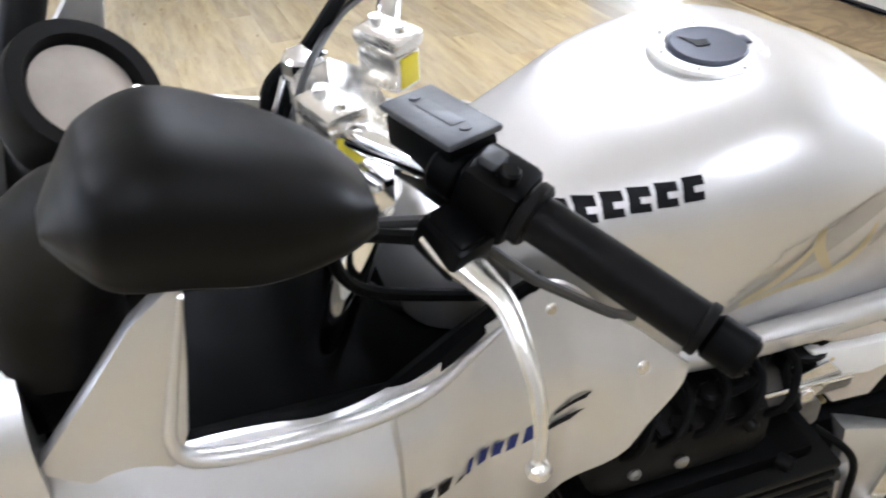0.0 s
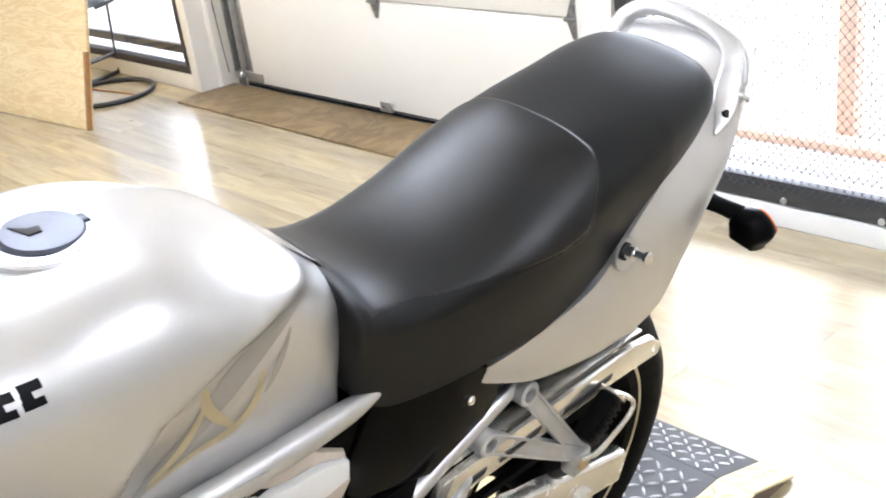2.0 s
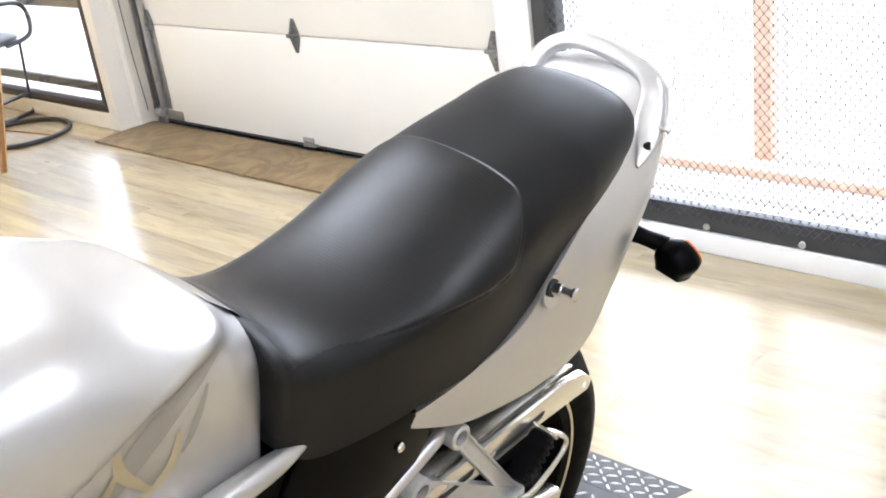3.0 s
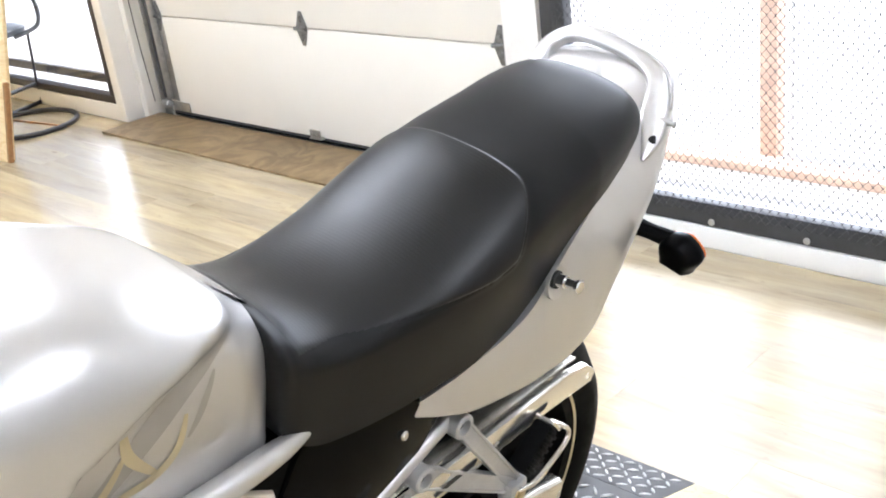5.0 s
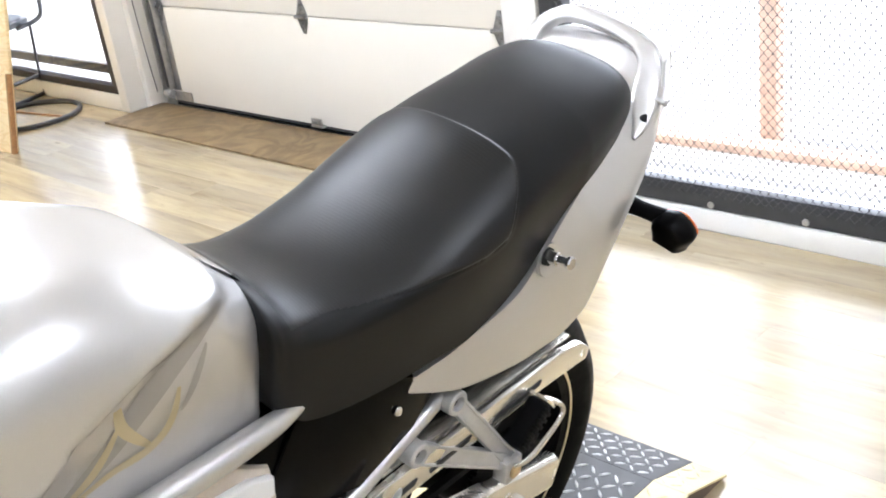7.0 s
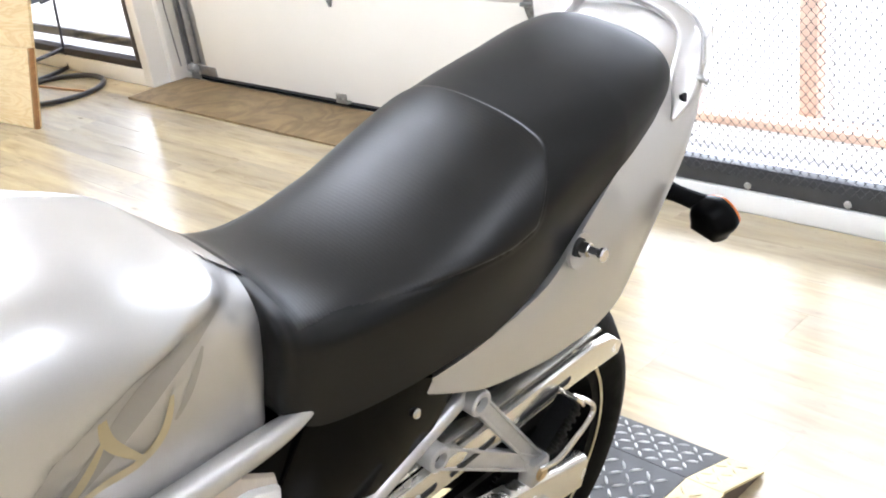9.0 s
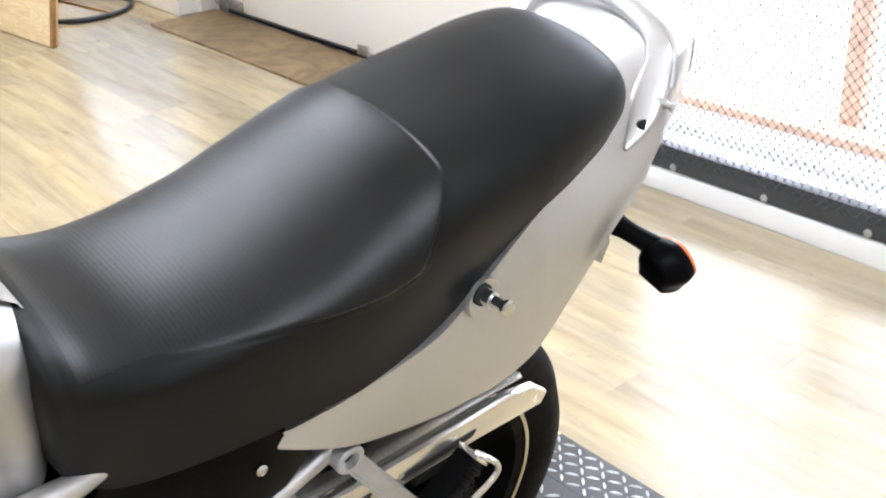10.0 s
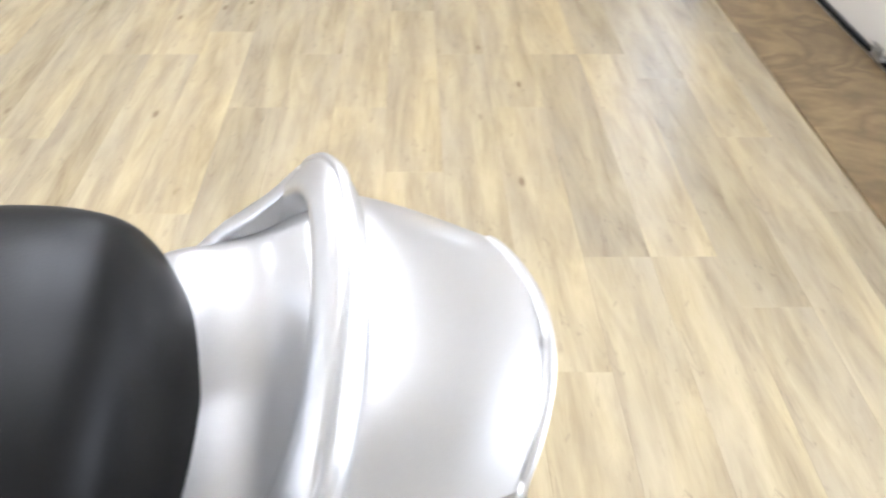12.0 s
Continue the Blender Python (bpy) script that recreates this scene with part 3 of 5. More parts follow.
# chair by the window
ch = holder("guest_chair", pose(-5.19, 2.06, 0, 0, 0, 200), "grey vinyl guest chair on black bent tube", "chair")
part("seat", body([(-0.24, 0.475, 0.16, 0.46, 0.435, 0.15), (-0.2, 0.49, 0.23, 0.465, 0.43, 0.22), (0, 0.495, 0.25, 0.465, 0.43, 0.24), (0.2, 0.49, 0.23, 0.465, 0.43, 0.22), (0.24, 0.475, 0.16, 0.46, 0.435, 0.15)], 20, 8), CHAIR_PAD, ch)
part("backrest", block((-0.2, 0.26, 0.62), (0.2, 0.31, 0.92), 0.02), CHAIR_PAD, ch)
for s in (-1, 1):
    part("arm_tube", tube([(0.25 * s, 0.28, 0.60), (0.285 * s, 0.05, 0.66), (0.29 * s, -0.18, 0.65), (0.285 * s, -0.27, 0.58), (0.28 * s, -0.25, 0.46), (0.24 * s, -0.1, 0.425)], 0.013, 10), CHAIR_TUBE, ch)
    part("leg", rod((0.24 * s, -0.20, 0.43), (0.17 * s, -0.235, 0.125), 0.008), CHAIR_TUBE, ch)
    part("back_tube", tube([(0.22 * s, 0.2, 0.43), (0.22 * s, 0.29, 0.55), (0.19 * s, 0.30, 0.80)], 0.012, 8), CHAIR_TUBE, ch)
    part("foot_frame", tube([(0.16 * s, 0.22, 0.115), (0.165 * s, -0.20, 0.122), (0.17 * s, -0.238, 0.112), (0.17 * s, -0.240, 0.028), (0.165 * s, -0.20, 0.013), (0.16 * s, 0.22, 0.013)], 0.012, 8, 40), CHAIR_TUBE, ch)
hoop = bmesh.new()
ring_pts = [(-4.70 + 0.285 * math.cos(a), 2.045 + 0.255 * math.sin(a), 0.014) for a in [2 * math.pi * k / 24 for k in range(25)]]
tube_into(hoop, ring_pts, 0.0135, 8, 73)
tagged(finish("hoop", hoop, CHAIR_TUBE), "black rubber hoop lying on the floor", "hoop")
tagged(finish("stick", block((-4.98, 2.09, 0.0), (-4.42, 2.10, 0.009), 0.002, pose(-4.7, 2.095, 0, 0, 0, 9) @ pose(4.7, -2.095, 0)), PLY_EDGE), "thin pale wooden stick on the floor inside the hoop", "stick")

# scooter at the far side
sc = holder("scooter", pose(-6.54, 0.76, 0, 0, 0, 146), "parked scooter with silver cast wheel", "scooter")
wh = part("front_wheel", lathe_ring([(-0.045, 0.15), (-0.05, 0.19), (-0.03, 0.222), (0, 0.23), (0.03, 0.222), (0.05, 0.19), (0.045, 0.15)], (0, 0, 0.23), (1, 0, 0)), RUBBER, sc)
part("rim", lathe_ring([(-0.046, 0.135), (-0.046, 0.152), (0, 0.146), (0.046, 0.152), (0.046, 0.135), (0, 0.13)], (0, 0, 0.23), (1, 0, 0)), ALLOY, wh)
for k in range(5):
    a = 2 * math.pi * k / 5 + 0.3
    part("spoke", rod((0, 0.03 * math.cos(a), 0.23 + 0.03 * math.sin(a)), (0, 0.135 * math.cos(a), 0.23 + 0.135 * math.sin(a)), 0.018, 8, r2=0.013), ALLOY, wh)
part("hub", rod((-0.06, 0, 0.23), (0.06, 0, 0.23), 0.04, 20, 0.005), ALLOY, wh)
part("fork", tube([(0.075, 0, 0.23), (0.075, 0.02, 0.40), (0.05, 0.09, 0.58), (0.0, 0.16, 0.8)], 0.018, 8), BLACK, sc)
part("body", body([(0.12, 0.62, 0.10, 0.55, 0.30, 0.08), (0.18, 0.80, 0.17, 0.6, 0.22, 0.12), (0.3, 0.50, 0.18, 0.4, 0.18, 0.14), (0.6, 0.34, 0.17, 0.3, 0.17, 0.14), (0.9, 0.75, 0.16, 0.5, 0.2, 0.12), (1.5, 0.72, 0.13, 0.6, 0.4, 0.1)], 40, 8), BLACK, sc)
part("rear_wheel", lathe_ring([(-0.045, 0.15), (-0.05, 0.19), (-0.03, 0.222), (0, 0.23), (0.03, 0.222), (0.05, 0.19), (0.045, 0.15)], (0, 1.25, 0.23), (1, 0, 0)), RUBBER, sc)

# ---- low lift deck under the motorcycle ----
DECK_Z = 0.058
deck = holder("lift_deck", pose(-0.265, 0, 0), "low steel tread plate deck with yellow edges and end ramp", "lift deck")
HALF, END, TIP = 0.235, 1.118, 1.268
part("frame", block((-HALF, -1.5, 0.0), (HALF, END - 0.002, DECK_Z - 0.006), 0.003), DECK_SIDE, deck, "rusty brown deck side")
part("plate", block((-HALF + 0.083, -1.5, DECK_Z - 0.005), (HALF - 0.083, END, DECK_Z), 0.001), TREAD, deck, "dark grey tread plate")
for s in (-1, 1):
    lo, hi = sorted((s * (HALF - 0.082), s * HALF))
    part("edge_strip", block((lo, -1.5, DECK_Z - 0.005), (hi, END, DECK_Z + 0.0004), 0.001), YELLOW, deck, "worn yellow tread plate edge")


def ramp_plate(x0, x1, lift):
    d = Vector((0, TIP - END, 0.012 - DECK_Z)).normalized()
    n = Vector((0, -d.z, d.y)) * 0.006
    up = n.normalized() * lift
    a, b = Vector((0, END + 0.001, DECK_Z)) + up, Vector((0, TIP, 0.012)) + up
    return slab([(x0, *a[1:]), (x1, *a[1:]), (x1, *b[1:]), (x0, *b[1:])], -n, 0.001)


part("ramp", ramp_plate(-HALF + 0.083, HALF - 0.083, 0), TREAD, deck, "pale worn tread plate ramp")
for s in (-1, 1):
    lo, hi = sorted((s * (HALF - 0.082), s * (HALF - 0.004)))
    part("ramp_edge", ramp_plate(lo, hi, 0.0004), YELLOW, deck, "worn yellow ramp edge")
    x = s * (HALF - 0.012)
    part("ramp_side", slab([(x, END, 0.0), (x, END, DECK_Z - 0.006), (x, TIP, 0.006), (x, TIP, 0.0)], (0.01 * -s, 0, 0)), DECK_SIDE, deck)


def lug(bm, p, ang, nrm, dirs):
    """One raised lens-shaped bar of tread plate."""
    u = dirs[0] * math.cos(ang) + dirs[1] * math.sin(ang)
    w = nrm.cross(u)
    ring = [p + u * (0.0140 * math.cos(a)) + w * (0.0034 * math.sin(a) * (1 - 0.25 * abs(math.cos(a)))) for a in [2 * math.pi * k / 8 for k in range(8)]]
    base = [bm.verts.new(q) for q in ring]
    top = [bm.verts.new(p + (q - p) * 0.6 + nrm * 0.0024) for q in ring]
    for i in range(8):
        j = (i + 1) % 8
        bm.faces.new((base[i], base[j], top[j], top[i]))
    bm.faces.new(top)


def lugs(x0, x1, y0, y1, at, nrm, dirs):
    bm = bmesh.new()
    pitch = 0.0285
    for i in range(int((x1 - x0) / pitch)):
        for j in range(int((y1 - y0) / pitch)):
            lug(bm, at(x0 + (i + 0.5) * pitch, y0 + (j + 0.5) * pitch), radians(45 if (i + j) % 2 else 135), nrm, dirs)
    return bm


UP, EX, EY = Vector((0, 0, 1)), Vector((1, 0, 0)), Vector((0, 1, 0))
slope = Vector((0, TIP - END, 0.012 - DECK_Z))
ramp_n = Vector((0, -slope.normalized().z, slope.normalized().y))
flat_at = lambda x, y: Vector((x, y, DECK_Z))
slope_at = lambda x, y: Vector((x, END, DECK_Z)) + slope.normalized() * (y - END)
part("tread_pattern", lugs(-HALF + 0.083, HALF - 0.083, 0.1, END, flat_at, UP, (EX, EY)), LUG, deck)["kind"] = "stuff"
part("tread_pattern", lugs(HALF - 0.082, HALF, 0.1, END, lambda x, y: Vector((x, y, DECK_Z + 0.0004)), UP, (EX, EY)), LUG_YELLOW, deck)["kind"] = "stuff"
part("tread_pattern", lugs(-HALF + 0.083, HALF - 0.083, END + 0.004, END + slope.length, slope_at, ramp_n, (EX, slope.normalized())), LUG, deck)["kind"] = "stuff"
part("tread_pattern", lugs(HALF - 0.082, HALF - 0.006, END + 0.004, END + slope.length, slope_at, ramp_n, (EX, slope.normalized())), LUG_YELLOW, deck)["kind"] = "stuff"

# ---- the motorcycle; its own x is to its left, y to the rear ----
bike = holder("motorcycle", pose(-0.2141, -0.006, 0.060) @ pose(0, 0, 0, 0, 0, 1.6) @ pose(0, 0, 0, 0, 12.0, 0), "silver sport touring motorcycle with black seat leaning on its stand", "motorcycle")
AXLE = (0, 0.645, 0.318)


def bolt_head(bm, p, axis, r, h=0.004):
    p, d = Vector(p), Vector(axis).normalized()
    rod_into(bm, p, p + d * h, r, 12, r * 0.2)
    rod_into(bm, p + d * h, p + d * (h + 0.0015), r * 0.55, 6)
    return bm


def bend(y):
    """The rear end sits a little to the right of the bike's middle plane."""
    return -0.029 * min(1.4, max(0.0, (y - 0.75) / 0.25))


# tank
CREASE_Y = (-0.135, -0.106, -0.075, -0.042, 0.0, 0.04, 0.10, 0.16, 0.235)
CREASE_Z = (0.765, 0.817, 0.883, 0.917, 0.938, 0.952, 0.960, 0.958, 0.945)


def tank_shape(x, y, z):
    k = min(1, max(0, (float(np.interp(y, CREASE_Y, CREASE_Z)) - z + 0.004) / 0.040))
    k = k * k * (3 - 2 * k)
    return (x - math.copysign(0.030 * k, x) if abs(x) > 0.05 else x, y, z)


TANK = [(-0.372, 0.897, 0.039, 0.88, 0.82, 0.03), (-0.35, 0.948, 0.088, 0.9, 0.81, 0.068), (-0.29, 0.958, 0.106, 0.905, 0.8, 0.083), (-0.2, 0.994, 0.131, 0.91, 0.776, 0.118),
        (-0.12, 1.022, 0.156, 0.91, 0.757, 0.136), (-0.03, 1.034, 0.167, 0.905, 0.757, 0.136), (0.04, 1.020, 0.166, 0.9, 0.757, 0.136), (0.1, 0.993, 0.161, 0.885, 0.757, 0.136),
        (0.135, 0.977, 0.154, 0.875, 0.757, 0.134), (0.155, 0.965, 0.148, 0.867, 0.757, 0.132), (0.17, 0.952, 0.142, 0.86, 0.757, 0.130), (0.197, 0.927, 0.131, 0.85, 0.758, 0.126), (0.22, 0.905, 0.114, 0.845, 0.77, 0.092), (0.231, 0.885, 0.085, 0.842, 0.78, 0.07)]
tank = part("tank", body(TANK, 240, 44, tank_shape, 3.0, 64), SILVER, bike, "silver painted fuel tank")
cap_c, cap_n = Vector((0, -0.045, 1.0285)), Vector((0, 0.04, 1)).normalized()
ring = part("cap_ring", lathe([(-0.006, 0.057), (0.002, 0.057), (0.0045, 0.054), (0.0045, 0.041), (0.002, 0.039), (-0.006, 0.039)], cap_c, cap_n, 40), SILVER, tank)
for k in range(7):
    a = 2 * math.pi * k / 7 + 0.2
    q = cap_c + Vector((0.048 * math.cos(a), 0.048 * math.sin(a), 0.004 - 0.048 * math.sin(a) * 0.07))
    part("screw", bolt_head(bmesh.new(), q, cap_n, 0.003, 0.001), SILVER, ring)
cap = part("fuel_cap", lathe([(-0.004, 0.038), (0.005, 0.038), (0.0075, 0.035), (0.008, 0.001)], cap_c, cap_n, 36), CAP, tank, "grey lockable filler cap")
part("keyhole", slab([(-0.020, -0.066, 1.0366), (0.004, -0.058, 1.0366), (0.004, -0.046, 1.0366), (-0.006, -0.044, 1.0366), (-0.008, -0.054, 1.0366)], (0, 0, 0.0012)), DARK_HOLE, cap)
part("cap_hinge", block((-0.008, -0.012, 1.027), (0.008, -0.002, 1.0345), 0.002), CAP, cap)


TANK_LINE = spline(TANK, 240)


def tank_x(y, z):
    """Outer half width of the tank at a place on its side."""
    k = min(len(TANK_LINE) - 2, sum(1 for r in TANK_LINE if r[0] < y) - 1)
    f = (y - TANK_LINE[k][0]) / (TANK_LINE[k + 1][0] - TANK_LINE[k][0])
    _, zt, w, zs, zb, wb = [p + (q - p) * f for p, q in zip(TANK_LINE[k], TANK_LINE[k + 1])]
    if z >= zs:
        f = min(1, (z - zs) / max(1e-4, zt - zs))
        x = w * (1 - f ** 3.0) ** (1 / 3.0)
    else:
        k = min(1, (zs - z) / (zs - zb))
        x = w + (wb - w) * k * k * (3 - 2 * k)
    return tank_shape(x, y, z)[0]


def on_tank(outline, lift=0.0012, n=5):
    """A thin decal on the left side of the tank from a quad of (y, z) corners."""
    bm = bmesh.new()
    (a, b, c, d) = [Vector(p) for p in outline]
    grid = []
    for i in range(n):
        row = []
        for j in range(n):
            u, v = i / (n - 1), j / (n - 1)
            q = (a * (1 - u) + b * u) * (1 - v) + (d * (1 - u) + c * u) * v
            row.append(bm.verts.new((tank_x(q.x, q.y) + lift, q.x, q.y)))
        grid.append(row)
    for i in range(n - 1):
        for j in range(n - 1):
            bm.faces.new((grid[i][j], grid[i + 1][j], grid[i + 1][j + 1], grid[i][j + 1]))
    return bm


# the maker's mark as plain black blocks
BADGE_Y0, STEP = -0.247, 0.0211
for k in range(6):
    y = BADGE_Y0 + k * STEP
    z = 0.952 + k * 0.0046
    for z0, z1, w in ((0.0, 0.006, 0.017), (0.006, 0.0105, 0.009), (0.0105, 0.0165, 0.017)):
        o = z0 * 0.15
        part("badge_block", on_tank([(y + o, z + z0), (y + o + w, z + z0 + w * 0.15), (y + o + w, z + z1 + w * 0.15), (y + o, z + z1)], n=7), DECAL_BLACK, tank)
# gold and grey swirls on the knee panel


def tank_stroke(pts, width, lift=0.0008):
    """A curved painted stroke on the tank's left side through (y, z) points, thin at its ends."""
    bm = bmesh.new()
    line = [Vector(p) for p in spline(pts, 26)]
    rows = []
    for i, q in enumerate(line):
        d = (line[min(i + 1, 25)] - line[max(i - 1, 0)]).normalized()
        n = Vector((-d.y, d.x)) * width * (0.15 + 0.85 * math.sin(math.pi * (0.06 + 0.88 * i / 25)))
        rows.append([bm.verts.new((tank_x(p.x, p.y) + lift, p.x, p.y)) for p in (q - n, q - n / 3, q + n / 3, q + n)])
    for r0, r1 in zip(rows, rows[1:]):
        for k in range(3):
            bm.faces.new((r0[k], r0[k + 1], r1[k + 1], r1[k]))
    return bm


for pts, w in (([(0.014, 0.915), (0.017, 0.879), (0.052, 0.827)], 0.006), ([(0.080, 0.890), (0.068, 0.848), (0.045, 0.827), (0.005, 0.824), (-0.045, 0.806)], 0.007), ([(0.012, 0.885), (-0.015, 0.838), (-0.045, 0.812)], 0.006)):
    part("gold_stripe", tank_stroke(pts, w, 0.0010), DECAL_GOLD, tank, "gold painted swirl")
# wide stroke: grey graphic plus painted shade below the crease; narrow one: graphic
for pts, w in (([(0.150, 0.938), (0.090, 0.922), (0.035, 0.890), (-0.015, 0.842), (-0.060, 0.800)], 0.015), ([(0.120, 0.915), (0.100, 0.885), (0.082, 0.858)], 0.005)):
    part("grey_swirl_and_shade", tank_stroke(pts, w, 0.0006), DECAL_GREY_SHADE, tank, "grey swirl with the shade under the crease painted in")

# seat
def soft_step(a, b, v):
    k = min(1, max(0, (v - a) / (b - a)))
    return k * k * (3 - 2 * k)


SEAT_SEAM = [(0.20, 0.875), (0.26, 0.857), (0.33, 0.844), (0.40, 0.838), (0.46, 0.837), (0.52, 0.837), (0.56, 0.845), (0.59, 0.864), (0.64, 0.90)]


def seat_shape(x, y, z):
    """The rider's pad stands proud of the skirt and of the passenger's pad, with a rounded rear corner."""
    rear = 0.620 - 18.0 * max(0.0, abs(x) - 0.090) ** 2
    lean = min(1, abs(x) / 0.135) ** 3
    side = z - float(np.interp(y, *zip(*SEAT_SEAM))) + 0.03 * (1 - min(1, abs(x) / 0.085))
    inside = -0.008 * math.log(math.exp(-min(0.1, max(-0.1, rear - y)) / 0.008) + math.exp(-min(0.1, max(-0.1, side)) / 0.008))
    k = soft_step(-0.004, 0.005, inside)
    groove = math.exp(-((inside + 0.003) / 0.004) ** 2)
    up = 0.0048 * k * math.exp(-max(0.0, rear - y) / 0.11) * (1 - lean)
    out = (0.0050 * k - 0.0012 * groove) * lean * soft_step(0.20, 0.26, y)
    return (x + math.copysign(out, x) + 0.7 * bend(y), y, z + up - 0.03 * x)


SEAT_ROWS = [(0.200, 0.888, 0.104, 0.85, 0.80, 0.09), (0.207, 0.910, 0.120, 0.855, 0.775, 0.108), (0.224, 0.902, 0.122, 0.845, 0.752, 0.115), (0.255, 0.878, 0.123, 0.832, 0.732, 0.117),
             (0.31, 0.861, 0.125, 0.822, 0.722, 0.122), (0.38, 0.861, 0.130, 0.820, 0.716, 0.126), (0.45, 0.875, 0.136, 0.822, 0.714, 0.128),
             (0.51, 0.897, 0.140, 0.835, 0.712, 0.129), (0.57, 0.920, 0.142, 0.850, 0.728, 0.129), (0.61, 0.931, 0.141, 0.860, 0.745, 0.128), (0.66, 0.938, 0.138, 0.868, 0.770, 0.126),
             (0.76, 0.953, 0.132, 0.885, 0.812, 0.120), (0.83, 0.959, 0.126, 0.897, 0.835, 0.112), (0.885, 0.959, 0.114, 0.900, 0.858, 0.104), (0.915, 0.946, 0.097, 0.898, 0.875, 0.088), (0.936, 0.912, 0.062, 0.893, 0.880, 0.054), (0.944, 0.898, 0.030, 0.891, 0.882, 0.026)]
seat = part("seat", body(SEAT_ROWS, 330, 48, seat_shape, lambda y: along([(0.2, 2.35), (0.58, 2.25), (0.68, 2.7), (0.90, 2.7), (0.943, 2.3)], y), 40), SEAT, bike, "black textured vinyl dual seat")



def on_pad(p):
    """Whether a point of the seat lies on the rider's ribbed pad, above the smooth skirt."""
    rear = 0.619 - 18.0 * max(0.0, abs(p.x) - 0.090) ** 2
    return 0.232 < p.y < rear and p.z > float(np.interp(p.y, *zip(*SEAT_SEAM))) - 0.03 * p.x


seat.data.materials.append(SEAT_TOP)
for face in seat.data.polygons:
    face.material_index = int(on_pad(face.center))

# tail cowl: rows of y, deck height, shoulder half width and height, lower edge half width and height, bulge of the side
TAIL = [(0.403, 0.674, 0.104, 0.676, 0.105, 0.672, 0.0), (0.455, 0.690, 0.119, 0.692, 0.122, 0.652, 0.001), (0.51, 0.705, 0.129, 0.708, 0.134, 0.636, 0.003), (0.60, 0.725, 0.135, 0.733, 0.146, 0.629, 0.005),
        (0.652, 0.760, 0.134, 0.769, 0.149, 0.629, 0.006), (0.70, 0.795, 0.131, 0.805, 0.151, 0.632, 0.008), (0.755, 0.825, 0.124, 0.835, 0.151, 0.652, 0.009), (0.81, 0.843, 0.116, 0.848, 0.149, 0.697, 0.010),
        (0.865, 0.860, 0.106, 0.866, 0.146, 0.742, 0.011), (0.91, 0.888, 0.098, 0.880, 0.140, 0.765, 0.012), (0.945, 0.898, 0.098, 0.882, 0.134, 0.783, 0.010), (0.975, 0.908, 0.102, 0.892, 0.127, 0.803, 0.007),
        (1.0, 0.932, 0.110, 0.920, 0.121, 0.822, 0.004), (1.02, 0.945, 0.108, 0.925, 0.114, 0.832, 0.003), (1.055, 0.937, 0.098, 0.920, 0.104, 0.846, 0.003), (1.085, 0.922, 0.085, 0.913, 0.089, 0.864, 0.002)]


def rear_roll(x, y):
    """The tail end is twisted a little, its right side lower."""
    return 0.08 * x * soft_step(0.98, 1.08, y)


def tail_body():
    bm = bmesh.new()
    rings = []
    for y, zt, hs, zs, hl, zl, bulge in spline(TAIL, 150):
        half = []
        for i in range(14):
            u = i / 14
            half.append((hs * u, zs + (zt - zs) * (1 - u ** 3)))
        for i in range(17):
            u = i / 16
            half.append((hs + (hl - hs) * u + bulge * math.sin(math.pi * min(1, u * 1.08)), zs + (zl - zs) * u))
        half += [(hl - 0.001, zl - 0.003), (hl - 0.005, zl - 0.003), (hl - 0.012, zl + 0.006), (hl * 0.75, zl + 0.016), (hl * 0.4, zl + 0.02)]
        ring = [(x, z) for x, z in half] + [(-x, z) for x, z in reversed(half[1:])]
        k = soft_step(1.0, 1.085, y)
        far = soft_step(0.85, 0.93, y) * (1 - soft_step(0.975, 1.02, y))
        ring = [(x * (1 + 0.07 * far), z + 0.020 * far * min(1, -x / 0.09)) if x < 0 else (x, z) for x, z in ring]
        rings.append([Vector((x + bend(y), y + k * 0.022 * (1 - (x / hs) ** 2 if abs(x) < hs else 0.0), z + rear_roll(x, y))) for x, z in ring])
    skin(bm, rings)
    return bm


tail = part("tail_cowl", tail_body(), SILVER, bike, "silver painted tail cowl")
part("rear_edge", tube([(x + bend(1.085), 1.086 + 0.022 * (1 - (x / 0.085) ** 2) if abs(x) < 0.085 else 1.085, z + rear_roll(x, 1.085)) for x, z in ((0.090, 0.868), (0.088, 0.895), (0.083, 0.911), (0.06, 0.9185), (0.03, 0.922), (0, 0.923), (-0.03, 0.922), (-0.06, 0.9185), (-0.083, 0.911), (-0.088, 0.895), (-0.090, 0.868))], 0.0028, 8, 60), SILVER, tail, "thin bright rear edge of the tail")

# bungee hook
part("hook_dimple", lathe([(-0.004, 0.024), (0.0005, 0.0235), (0.0005, 0.021), (-0.004, 0.012)], (0.1435, 0.657, 0.767), (1, 0.05, 0.12), 28), SILVER, tail)
hook = part("luggage_hook", lathe([(-0.004, 0.0125), (0.003, 0.0125), (0.003, 0.010), (-0.006, 0.009)], (0.144, 0.652, 0.775), (1, 0.05, 0.1), 20), DARK_HOLE, tail)
bm = rod((0.142, 0.652, 0.775), (0.160, 0.653, 0.777), 0.0095, 14, 0.001)
rod_into(bm, (0.158, 0.653, 0.777), (0.176, 0.654, 0.778), 0.0065, 14, 0.001)
rod_into(bm, (0.174, 0.654, 0.778), (0.182, 0.654, 0.779), 0.0095, 14, 0.002)
part("pin", bm, CHROME, hook, "chrome pin")

